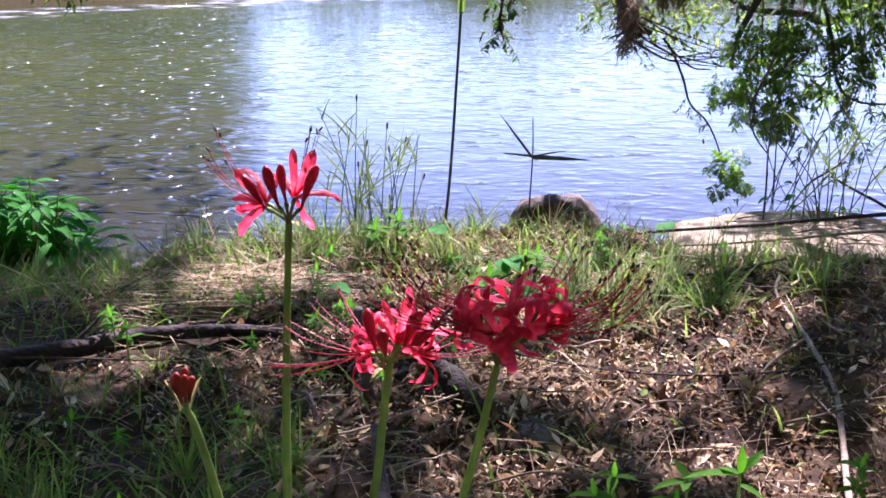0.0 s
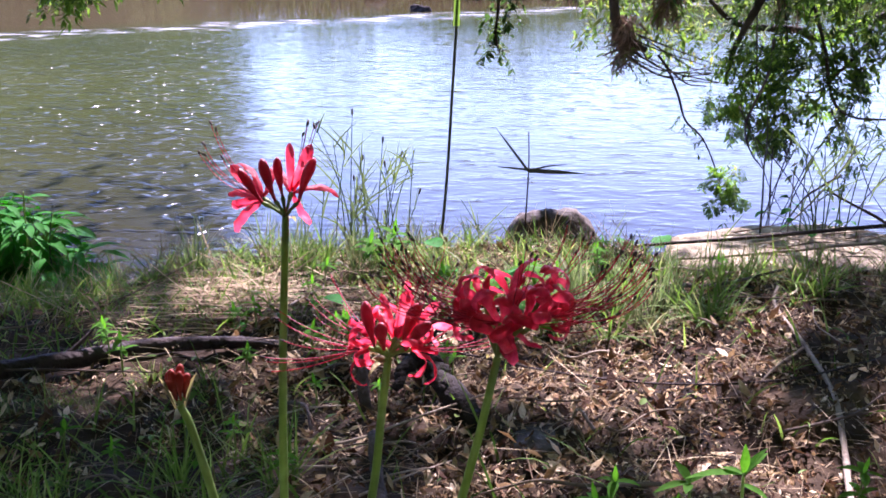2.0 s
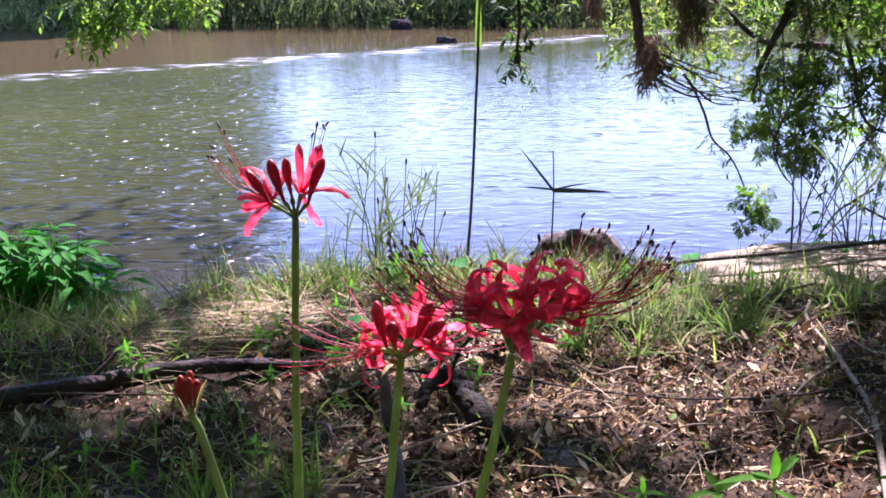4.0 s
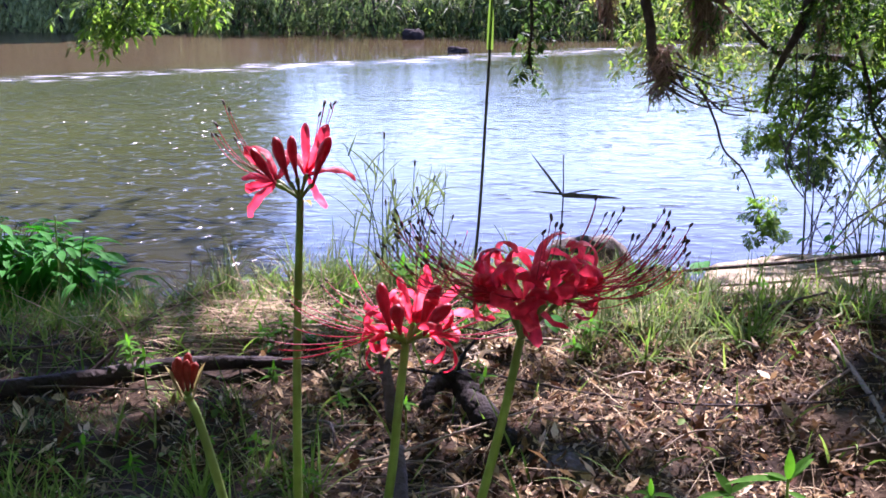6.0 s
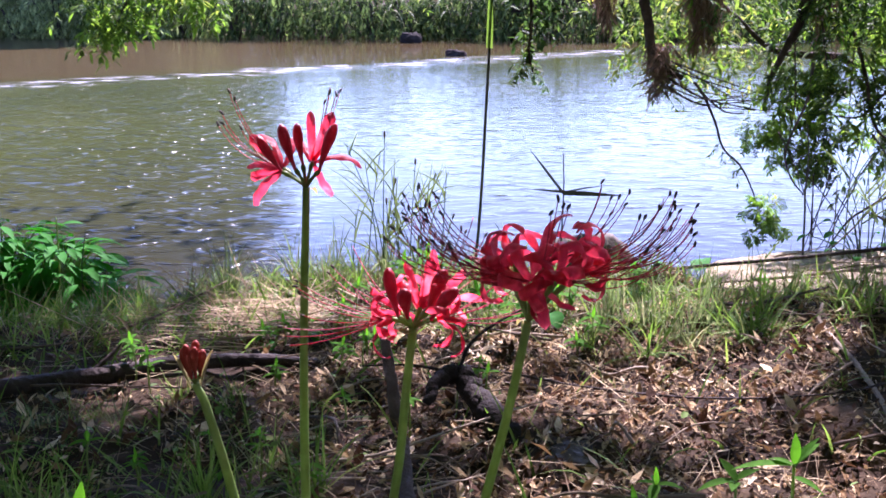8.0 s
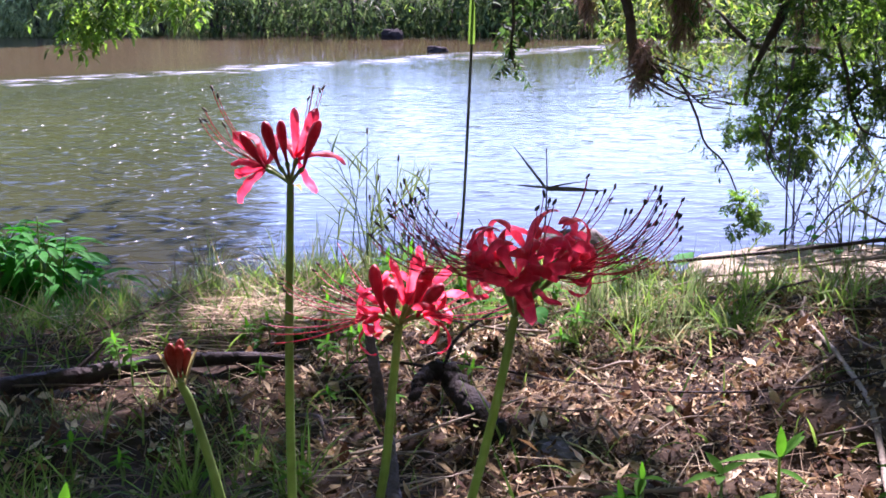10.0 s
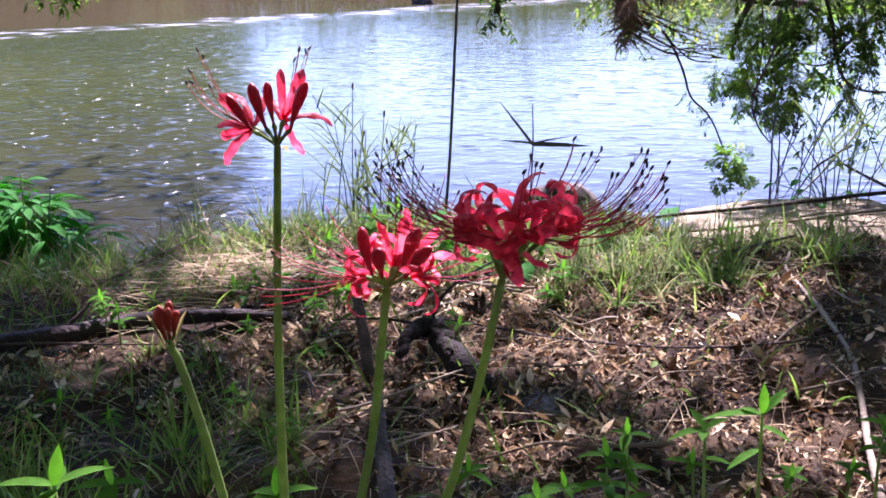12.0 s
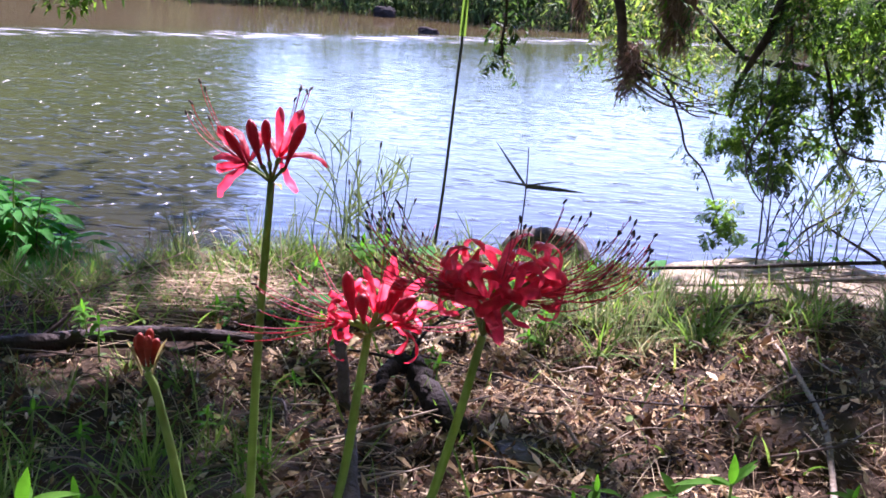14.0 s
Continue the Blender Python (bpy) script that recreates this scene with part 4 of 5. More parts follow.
# ---- seedlings ----
def seedling(x, y, ztop, rn, whorls, size, group="seedlings", label="young herb with narrow bright green leaves", lean=(0, 0)):
    z0 = ground_z(x + lean[0], y + lean[1])
    e = thing("seedling", (x, y, z0), label, "seedling", group)
    h = ztop - z0
    s = Shape()
    base = Vector((lean[0], lean[1], -0.01))
    top = Vector((0, 0, h))
    line = spline([base, base.lerp(top, 0.5) + Vector((rn.uniform(-.004, .004), 0, 0)), top], 4)
    tube(s, line, (0.0022, 0.0012), 6)
    part("stem", s, STEM, e)
    for w in range(whorls):
        t = 1 - w * 0.24
        p = base.lerp(top, t)
        n = rn.choice((4, 5)) if w == 0 else 4
        a0 = rn.uniform(0, 6)
        for i in range(n):
            a = a0 + i * 6.283 / n + rn.uniform(-.3, .3)
            s = Shape()
            ln = size * rn.uniform(0.75, 1.1) * (1 + 0.15 * w)
            blade(s, p, Vector((math.cos(a), math.sin(a), rn.uniform(0.15, 0.55))), UP, ln, ln * rn.uniform(0.32, 0.42), rn.uniform(0.5, 1.0), 6, across=3, fold=0.14, shape="leaf")
            part("leaf", s, HERB, e)
        if w == 0:
            s = Shape()
            blade(s, p, Vector((rn.uniform(-.2, .2), rn.uniform(-.2, .2), 1)), Vector((0, -1, 0)), size * 0.75, size * 0.2, 0.15, 6, across=3, fold=0.14, shape="leaf")
            part("leaf", s, HERB, e)
    return e


def leafy_seedling(x, y, ztop, leaves, label):
    """A young herb with a tuft of leaves at its top: the way each points (degrees round, degrees up), length and width."""
    z0 = ground_z(x, y)
    e = thing("seedling", (x, y, z0), label, "seedling", "seedlings")
    top = Vector((0, 0, ztop - z0))
    s = Shape()
    tube(s, spline([Vector((0.004, 0, -0.01)), Vector((0.003, 0, top.z * 0.5)), top], 5), (0.0022, 0.0013), 7)
    part("stem", s, STEM, e)
    for az, el, down, length, width in leaves:
        a, u = radians(az), radians(el)
        s = Shape()
        blade(s, top - UP * down, Vector((math.cos(a) * math.cos(u), math.sin(a) * math.cos(u), math.sin(u))), UP if el < 70 else Vector((0.3, -1, 0)), length, width, 0.45 if el < 70 else 0.1, 8, across=3, fold=0.16, shape="leaf")
        part("leaf", s, HERB, e)
    return e


rn = random.Random(6)
leafy_seedling(0.304, 1.076, 0.320, ((185, 12, 0.002, 0.052, 0.011), (30, 38, 0.001, 0.030, 0.011), (20, 55, 0.003, 0.032, 0.009), (90, 84, 0.0, 0.026, 0.010), (165, 25, 0.002, 0.020, 0.008), (330, -5, 0.012, 0.026, 0.009), (200, -10, 0.034, 0.034, 0.010)),
               "young herb with narrow bright green leaves and a bare stem")
leafy_seedling(0.278, 1.16, 0.262, ((200, 8, 0.0, 0.040, 0.011), (120, 40, 0.0, 0.026, 0.011), (20, 30, 0.0, 0.026, 0.010), (250, 20, 0.002, 0.024, 0.010), (0, 0, 0.03, 0.03, 0.010)),
               "young herb with narrow green leaves in shade")
seedling(0.223, 1.261, 0.205, rn, 3, 0.030)
seedling(0.205, 1.27, 0.175, rn, 2, 0.034)
leafy_seedling(-0.195, 0.85, 0.382, ((182, 14, 0.0, 0.040, 0.011), (18, 24, 0.0, 0.038, 0.011), (70, 72, 0.0, 0.026, 0.009), (265, 10, 0.003, 0.024, 0.010), (100, 20, 0.004, 0.03, 0.010)),
               "young herb with long bright green leaves")
for x, y, z, w, sz in ((0.38, 1.22, 0.18, 2, 0.024), (0.45, 1.25, 0.17, 1, 0.026), (0.13, 1.22, 0.155, 1, 0.032), (0.16, 1.25, 0.15, 1, 0.03),
                       (0.06, 1.30, 0.14, 1, 0.03), (0.52, 1.35, 0.17, 2, 0.03), (0.30, 1.30, 0.15, 1, 0.03),
                       (-0.13, 1.20, 0.17, 1, 0.045), (-0.30, 1.22, 0.17, 1, 0.045), (-0.20, 1.95, 0.10, 2, 0.028), (-0.22, 2.3, 0.10, 1, 0.03), (-0.33, 2.1, 0.09, 2, 0.028),
                       (0.10, 2.12, 0.12, 2, 0.045), (0.02, 2.2, 0.12, 1, 0.04), (-0.15, 2.52, 0.08, 2, 0.05), (-0.10, 2.56, 0.09, 2, 0.05), (0.20, 2.3, 0.10, 2, 0.04)):
    seedling(x, y, z, rn, w, sz, label="small green seedling on the bank")


for i in range(22):       # herbs between the lily stalks and the log
    x, y = rn.uniform(-0.55, 0.05), rn.uniform(1.45, 2.1)
    seedling(x, y, ground_z(x, y) + rn.uniform(0.03, 0.07), rn, rn.choice((1, 2)), rn.uniform(0.018, 0.03), "litter herbs", "small green herb growing through dead leaves")
for i in range(14):       # herbs along the crest
    x, y = rn.uniform(-0.25, 0.75), rn.uniform(2.02, 2.52)
    seedling(x, y, ground_z(x, y) + rn.uniform(0.03, 0.09), rn, rn.choice((1, 2)), rn.uniform(0.02, 0.034), "crest herbs", "leafy green herb growing through dead leaves")


def broad_plant(x, y, z0, n, size, seed, label, h=0.22, wide=0.19, slim=1.0):
    """A rank plant with broad rounded leaves on long stalks."""
    rn = random.Random(seed)
    e = thing("broad_leaved_plant", (x, y, z0), label, "plant")
    for i in range(n):
        a = rn.uniform(0, 6.283)
        r = rn.uniform(0.02, wide)
        p = Vector((math.cos(a) * r, math.sin(a) * r * 0.7, h * rn.uniform(0.12, 1.05)))
        s = Shape()
        tube(s, spline([Vector((p.x * 0.2, p.y * 0.2, -0.02)), Vector((p.x * 0.55, p.y * 0.55, p.z * 0.65)), p], 4), (0.0016, 0.0011), 5)
        st = part("leaf_stalk", s, STEM, e)
        s = Shape()
        ln = size * rn.uniform(0.65, 1.15)
        blade(s, p, Vector((math.cos(a), math.sin(a), rn.uniform(-0.1, 0.5))), UP + rand_dir(rn) * 0.3, ln, ln * rn.uniform(0.55, 0.8) * slim, rn.uniform(0.5, 1.1), 8, across=3, fold=0.10, shape="leaf")
        part("leaf", s, BROAD, st)
    return e


broad_plant(-1.22, 2.84, -0.18, 330, 0.075, 1, "rank plant thick with bright green leaves by the water", 0.26, 0.18, 0.5)
broad_plant(-1.06, 2.82, -0.18, 260, 0.075, 2, "rank plant thick with green leaves by the water", 0.22, 0.13, 0.5)
broad_plant(-0.94, 2.78, -0.16, 110, 0.085, 8, "low rank plant with arching green leaves by the water", 0.14, 0.11, 0.4)
broad_plant(-1.42, 2.80, -0.14, 160, 0.075, 3, "rank plant with long green leaves by the water", 0.26, 0.19, 0.5)
stick("weed_stalk", [(-1.03, 2.76, -0.16), (-1.025, 2.76, 0.0), (-1.02, 2.76, 0.13)], (0.003, 0.0016), STEM, "upright pale green stalk among broad leaves", "stalk", "weed stalks", seed=67, n=6)
stick("weed_stalk", [(-0.96, 2.76, -0.16), (-0.97, 2.76, -0.02), (-0.95, 2.76, 0.10)], (0.0024, 0.0012), DARKSTEM, "upright dark stalk among broad leaves", "stalk", "weed stalks", seed=68, n=6)
broad_plant(-0.30, 2.17, 0.03, 7, 0.05, 4, "small green plant growing through straw", 0.07)
broad_plant(0.47, 2.56, -0.02, 5, 0.075, 5, "plant with upright broad green leaf at the shore", 0.06)
broad_plant(1.01, 3.02, -0.06, 16, 0.034, 7, "small dark leafy weed on the pale rock", 0.11)
broad_plant(0.12, 2.35, 0.02, 6, 0.06, 6, "small plant with pale green leaves", 0.08)


# ---- tall stalks at the shore ----
def reed(pts, r, label, leaves=(), heads=(), name="reed_stalk", material=None, leaf_material=None):
    p0 = Vector(pts[0])
    e = thing(name, p0, label, "reed", "shore stalks")
    s = Shape()
    tube(s, spline([Vector(p) - p0 for p in pts], 6), r, 6)
    part("stem", s, material or REED, e)
    for p, d, ln, w, bend in leaves:
        s = Shape()
        blade(s, Vector(p) - p0, Vector(d), Vector((0, -1, 0.3)), ln, w, bend, 6, across=3, fold=0.15)
        part("blade", s, leaf_material or REED, e)
    for p, d, ln, w in heads:
        s = Shape()
        d = Vector(d).normalized()
        q = Vector(p) - p0
        tube(s, [q, q + d * ln * 0.3, q + d * ln * 0.7, q + d * ln], [w * 0.4, w, w, w * 0.3], 6)
        part("seed_head", s, SEEDHEAD, e)
    return e


reed([(-0.03, 2.9, -0.25), (-0.003, 2.9, -0.02), (0.012, 2.9, 0.15), (0.025, 2.9, 0.38), (0.033, 2.9, 0.52), (0.04, 2.9, 0.66), (0.045, 2.9, 0.85)], (0.0043, 0.0032), "tall dark bare cane standing in the shallows", material=DARKSTEM, leaf_material=GRASS,
     leaves=[((0.033, 2.895, 0.52), (0.02, 0, 1), 0.16, 0.022, 0.05)])
reed([(0.205, 2.78, -0.05), (0.205, 2.78, 0.02), (0.211, 2.78, 0.186), (0.209, 2.78, 0.284)], (0.0028, 0.0012), "dead grass stalk with stiff spreading blades", material=DARKWOOD, leaf_material=DARKSTEM,
     leaves=[((0.211, 2.78, 0.186), (-0.08, 0, 0.105), 0.135, 0.009, 0.0), ((0.211, 2.78, 0.188), (1, 0, -0.03), 0.14, 0.016, 0.03), ((0.211, 2.78, 0.19), (-1, 0, 0.12), 0.08, 0.008, 0.05), ((0.215, 2.78, 0.19), (1, 0, 0.28), 0.09, 0.006, 0.2)])
rn = random.Random(31)
for i in range(38):
    x = rn.choice((rn.uniform(-0.30, -0.06), rn.uniform(-0.6, 0.7), rn.uniform(-0.26, -0.14)))
    y = near_edge(x) + rn.uniform(0.05, 0.35)
    z0 = ground_z(x, y)
    h = rn.uniform(0.10, 0.26) * (1.1 if -0.26 < x < -0.12 else 0.8)
    dx, dy = rn.uniform(-0.10, 0.10), rn.uniform(-0.05, 0.05)
    top = (x + dx, y + dy, z0 + h + 0.05)
    mid = (x + dx * 0.35, y, z0 + h * 0.55)
    heads = [(top, (dx, dy, h), 0.018, 0.0028)] if rn.random() < 0.4 else []
    lv = []
    for j in range(rn.choice((1, 2, 3, 4))):
        t = rn.uniform(0.35, 0.95)
        q = Vector((x, y, z0)).lerp(Vector(top), t)
        lv.append((q, (rn.uniform(-1, 1), rn.uniform(-.4, .4), rn.uniform(0.4, 1.6)), rn.uniform(0.05, 0.13), rn.uniform(0.003, 0.0065), rn.uniform(0.1, 1.1)))
    reed([(x, y, z0 - 0.02), mid, top], (0.0018, 0.0009), "slender shore grass stalk with narrow blades", lv, heads)


rn = random.Random(35)
for i in range(9):       # pale tall grass before the drooping leaves
    x, y = rn.uniform(0.90, 1.12), rn.uniform(2.96, 3.06)
    dx, h = rn.uniform(-0.10, 0.10), rn.uniform(0.24, 0.42)
    top = Vector((x + dx, y, -0.06 + h))
    lv = [(Vector((x, y, -0.06)).lerp(top, rn.uniform(0.3, 0.9)), (rn.uniform(-1, 1), rn.uniform(-.3, .3), rn.uniform(0.6, 1.6)), rn.uniform(0.09, 0.17), rn.uniform(0.004, 0.008), rn.uniform(0.1, 0.8)) for j in range(2)]
    reed([(x, y, -0.08), (x + dx * 0.3, y, -0.06 + h * 0.5), top], (0.002, 0.0009), "tall pale grass stalk standing behind the rock", lv)


# ---- overhanging trees ----
def spray_mesh(seed, material, n=12, ln=0.16, leaf=0.06, droop=0.8, wide=(0.2, 0.3)):
    """A leafy twig end that hangs along -z from its origin."""
    rn = random.Random(seed)
    s = Shape()
    p, d = Vector((0, 0, 0)), Vector((rn.uniform(-.7, .7), rn.uniform(-.7, .7), -0.35)).normalized()
    line = [p.copy()]
    for i in range(6):
        d = (d + Vector((0, 0, -droop / 6)) + rand_dir(rn) * 0.12).normalized()
        p = p + d * ln / 6
        line.append(p.copy())
    for i in range(n):
        t = (i + 1) / n * 5.99
        k = int(t)
        q = line[k].lerp(line[min(k + 1, 6)], t - k)
        a = rn.uniform(0, 6.28)
        out = Vector((math.cos(a), math.sin(a), rn.uniform(-0.9, 0.25)))
        l2 = leaf * rn.uniform(0.6, 1.15)
        blade(s, q, out, UP + rand_dir(rn) * 0.5, l2, l2 * rn.uniform(*wide), rn.uniform(0.2, 0.9), 4, across=3, fold=0.12, shape="leaf")
    return s.mesh("leaf_spray", material)


def pinnate_mesh(seed, material, ln=0.13, pairs=9, side=0.045, leaf=0.017):
    """A drooping twig end with rows of small leaflets on short side stalks."""
    rn = random.Random(seed)
    s = Shape()
    p, d = Vector((0, 0, 0)), Vector((rn.uniform(-.8, .8), rn.uniform(-.8, .8), rn.uniform(-0.6, 0.1))).normalized()
    line = [p.copy()]
    for i in range(pairs):
        d = (d + Vector((0, 0, -0.09)) + rand_dir(rn) * 0.10).normalized()
        p = p + d * ln / pairs
        line.append(p.copy())
    tube(s, line, (0.0011, 0.0005), 4)
    up = rand_dir(rn, 1.2)
    for i, q in enumerate(line[1:]):
        for sg in (-1, 1):
            d2 = (d.cross(up).normalized() * sg + d * rn.uniform(0.3, 0.8) + rand_dir(rn) * 0.25).normalized()
            l2 = side * rn.uniform(0.6, 1.1) * math.sin(math.pi * (0.25 + 0.65 * i / pairs))
            for k in range(4):
                w = q + d2 * l2 * (k + 0.6) / 4
                for sg2 in (-1, 1):
                    out = (d2.cross(up).normalized() * sg2 + d2 * 0.9 + rand_dir(rn) * 0.3).normalized()
                    l3 = leaf * rn.uniform(0.7, 1.2)
                    blade(s, w, out, up + rand_dir(rn) * 0.5, l3, l3 * rn.uniform(0.3, 0.45), rn.uniform(0.1, 0.7), 2, across=2, shape="leaf")
    return s.mesh("leaf_spray", material)


FERN_SPRAYS = [pinnate_mesh(340 + i, (FRESHLEAF, TREELEAF, FRESHLEAF)[i % 3]) for i in range(9)]
DARK_SPRAYS = [spray_mesh(200 + i, TREELEAF, 20, 0.16, 0.048) for i in range(8)]
LIGHT_SPRAYS = [spray_mesh(270 + i, FRESHLEAF, 20, 0.16, 0.046) for i in range(5)]
BIG_SPRAYS = [spray_mesh(250 + i, FRESHLEAF, 14, 0.18, 0.072) for i in range(6)]
WIDE_SPRAYS = [spray_mesh(280 + i, (TREELEAF, FRESHLEAF, FRESHLEAF)[i % 3], 18, 0.14, 0.05, 0.8, (0.35, 0.55)) for i in range(6)]
SHOOT_SPRAYS = [pinnate_mesh(290 + i, FRESHLEAF, 0.10, 8, 0.05, 0.022) for i in range(4)]
YOUNG_SPRAYS = [spray_mesh(300 + i, YOUNGLEAF, 12, 0.15, 0.055) for i in range(7)]


def leafy(parent, org, spots, rn, sprays, name="leaf_spray"):
    for p, sc in spots:
        o = new(name, rn.choice(sprays))
        o.parent = parent
        o.matrix_local = Matrix.Translation(Vector(p) - org) @ Matrix.Rotation(rn.uniform(0, 6.28), 4, 'Z') @ Matrix.Rotation(rn.uniform(-0.4, 0.4), 4, 'X') @ Matrix.Scale(sc, 4)


def limb(parent, org, pts, r, material=BARK, name="limb", n=8, seed=0, rough=0.15):
    rn = random.Random(seed)
    s = Shape()
    tube(s, spline([Vector(p) - org for p in pts], 6), r, n, rough, rn)
    return part(name, s, material, parent)


def moss(parent, org, c, w, h, n, seed, label, loose=0.35):
    """A hanging mat of dead roots and leaves."""
    rn = random.Random(seed)
    s = Shape()
    o = Vector(c) - org
    lobes = [(rn.uniform(-0.4, 0.4) * w, rn.uniform(0.55, 1.0)) for i in range(5)]
    for i in range(n):
        t = rn.random()
        lx, reach = rn.choice(lobes)
        p = o + Vector((rn.gauss(lx, w * 0.14) * (1 - 0.45 * t), rn.gauss(0, w * 0.25), h * (0.5 - 0.85 * t * reach)))
        ln = rn.uniform(0.02, 0.08)
        blade(s, p, Vector((rn.gauss(0, loose), rn.gauss(0, loose), -1 + rn.uniform(0, loose))), rand_dir(rn), ln, rn.uniform(0.001, 0.0045) if rn.random() < 0.8 else rn.uniform(0.006, 0.014), rn.uniform(-0.5, 0.9), 3)
    return tagged(part("dead_moss", s, MOSS, parent, label), kind="stuff")


TRUNK = Vector((3.0, 3.2, 0.0))
tree = thing("riverside_tree", TRUNK, "leaning riverside tree with branches hanging over the water", "tree")
limb(tree, TRUNK, [(3.0, 3.2, -0.3), (2.9, 3.25, 0.6), (2.7, 3.35, 1.5), (2.2, 3.5, 2.4), (1.4, 3.6, 3.1)], (0.17, 0.09), BARK, "trunk", 14, 1)
limb(tree, TRUNK, [(2.45, 3.42, 1.95), (1.7, 3.75, 1.65), (1.2, 3.85, 1.15), (1.03, 3.8, 0.63), (1.003, 3.8, 0.525), (0.957, 3.8, 0.428), (0.922, 3.8, 0.338), (0.909, 3.8, 0.25)], (0.026, 0.005), seed=2)
limb(tree, TRUNK, [(2.2, 3.5, 2.4), (1.3, 3.85, 2.0), (0.62, 3.95, 1.3), (0.526, 3.9, 0.70), (0.54, 3.9, 0.54), (0.558, 3.9, 0.421), (0.60, 3.9, 0.375), (0.66, 3.9, 0.345)], (0.026, 0.010), seed=3)
limb(tree, TRUNK, [(2.75, 3.35, 1.4), (2.0, 3.9, 0.75), (1.35, 4.0, 0.40), (1.186, 4.0, 0.405), (1.035, 4.0, 0.415), (0.968, 4.0, 0.43), (0.919, 4.0, 0.468), (0.839, 4.0, 0.543), (0.743, 4.0, 0.62)], (0.016, 0.006), seed=4)
rn = random.Random(8)
for i in range(9):     # the fan of bare twigs
    z = rn.uniform(-0.05, 0.04)
    e = Vector((0.927 + rn.uniform(-0.10, 0.04), 3.88 + rn.uniform(-.05, .05), 0.275 + rn.uniform(-0.05, 0.03)))
    a = Vector((0.62 + rn.uniform(-0.04, 0.05), 3.9, 0.36 + z))
    limb(tree, TRUNK, [a, a.lerp(e, 0.35) + Vector((0, 0, -0.02 + z * 0.5)), a.lerp(e, 0.7) + Vector((0, 0, -0.012 + z * 0.3)), e], (rn.uniform(0.0020, 0.0040), 0.0014), name="twig", n=6, seed=50 + i)
limb(tree, TRUNK, [(0.70, 3.9, 0.33), (0.731, 3.9, 0.29), (0.773, 3.9, 0.204), (0.807, 3.9, 0.109), (0.866, 3.9, 0.051), (0.909, 3.9, -0.027), (0.935, 3.88, -0.11), (0.948, 3.86, -0.185)], (0.0048, 0.0022), name="twig", seed=5)
limb(tree, TRUNK, [(0.72, 3.9, 0.30), (0.80, 3.9, 0.235), (0.87, 3.9, 0.225)], (0.004, 0.002), name="twig", seed=6)
limb(tree, TRUNK, [(1.16, 3.75, 0.50), (1.20, 3.72, 0.36), (1.23, 3.7, 0.22), (1.30, 3.7, 0.16), (1.45, 3.7, 0.15)], (0.007, 0.003), name="twig", seed=7)
limb(tree, TRUNK, [(1.35, 3.75, 0.40), (1.25, 3.72, 0.30), (1.18, 3.70, 0.24), (1.08, 3.70, 0.25)], (0.006, 0.002), name="twig", seed=8)
for i in range(10):    # bare drooping twigs below the leaves
    x, z = rn.uniform(0.92, 1.35), rn.uniform(-0.05, 0.12)
    y = rn.uniform(3.3, 3.7)
    dx = rn.uniform(-0.16, 0.16)
    limb(tree, TRUNK, [(x - dx, y, z + 0.12), (x, y, z), (x + dx * 0.7, y, z - 0.12), (x + dx * 1.6, y, z - 0.22)], (0.0022, 0.0012), name="twig", n=5, seed=70 + i)
spots = []
for i in range(11):    # leafy strands drooping from the limbs
    a = Vector((rn.uniform(0.95, 1.38), rn.uniform(3.6, 3.9), rn.uniform(0.36, 0.55)))
    e = a + Vector((rn.uniform(-0.10, 0.10), rn.uniform(-.05, .05), -rn.uniform(0.20, 0.46)))
    e.x = max(e.x, 0.96)
    m = a.lerp(e, 0.5) + Vector((rn.uniform(-.04, .04), 0, 0))
    limb(tree, TRUNK, [a, m, e], (0.0028, 0.0012), name="twig", n=5, seed=90 + i)
    for j in range(9):
        t = (j + rn.random()) / 9
        q = a.lerp(m, t * 2) if t < 0.5 else m.lerp(e, t * 2 - 1)
        spots.append((q + rand_dir(rn) * 0.02, rn.uniform(0.42, 0.85)))
for i in range(80):
    spots.append(((rn.uniform(1.0, 1.46), rn.uniform(3.6, 3.95), rn.uniform(0.46, 0.80)), rn.uniform(0.5, 0.9)))
for i in range(40):
    spots.append(((rn.uniform(0.56, 1.45), rn.uniform(3.8, 4.0), rn.uniform(0.50, 0.85)), rn.uniform(0.6, 1.0)))
for p, sc in (((0.80, 3.9, 0.13), 0.45), ((0.83, 3.9, 0.08), 0.5), ((0.87, 3.9, 0.05), 0.5), ((0.80, 3.9, 0.10), 0.45), ((0.60, 3.9, 0.30), 0.5), ((0.55, 3.9, 0.33), 0.5), ((0.64, 3.9, 0.30), 0.5)):
    spots.append((p, sc))
leafy(tree, TRUNK, spots, rn, DARK_SPRAYS[:5] + LIGHT_SPRAYS)
spots = []
for i in range(26):    # the two dense clumps of broader leaves
    k = rn.random()
    spots.append(((rn.gauss(1.08, 0.06), rn.uniform(3.66, 3.85), 0.42 - 0.30 * k), rn.uniform(0.4, 0.75)))
for i in range(12):
    spots.append(((rn.gauss(1.30, 0.05), rn.uniform(3.62, 3.85), rn.gauss(0.385, 0.035)), rn.uniform(0.45, 0.8)))
leafy(tree, TRUNK, spots, rn, WIDE_SPRAYS)
spots = []
for i in range(46):   # feathery leaves round the clump and along the hanging twigs
    k = rn.random()
    spots.append(((rn.gauss(1.05 + 0.03 * k, 0.08 - 0.03 * k), rn.uniform(3.58, 3.85), 0.42 - 0.36 * k), rn.uniform(0.7, 1.25)))
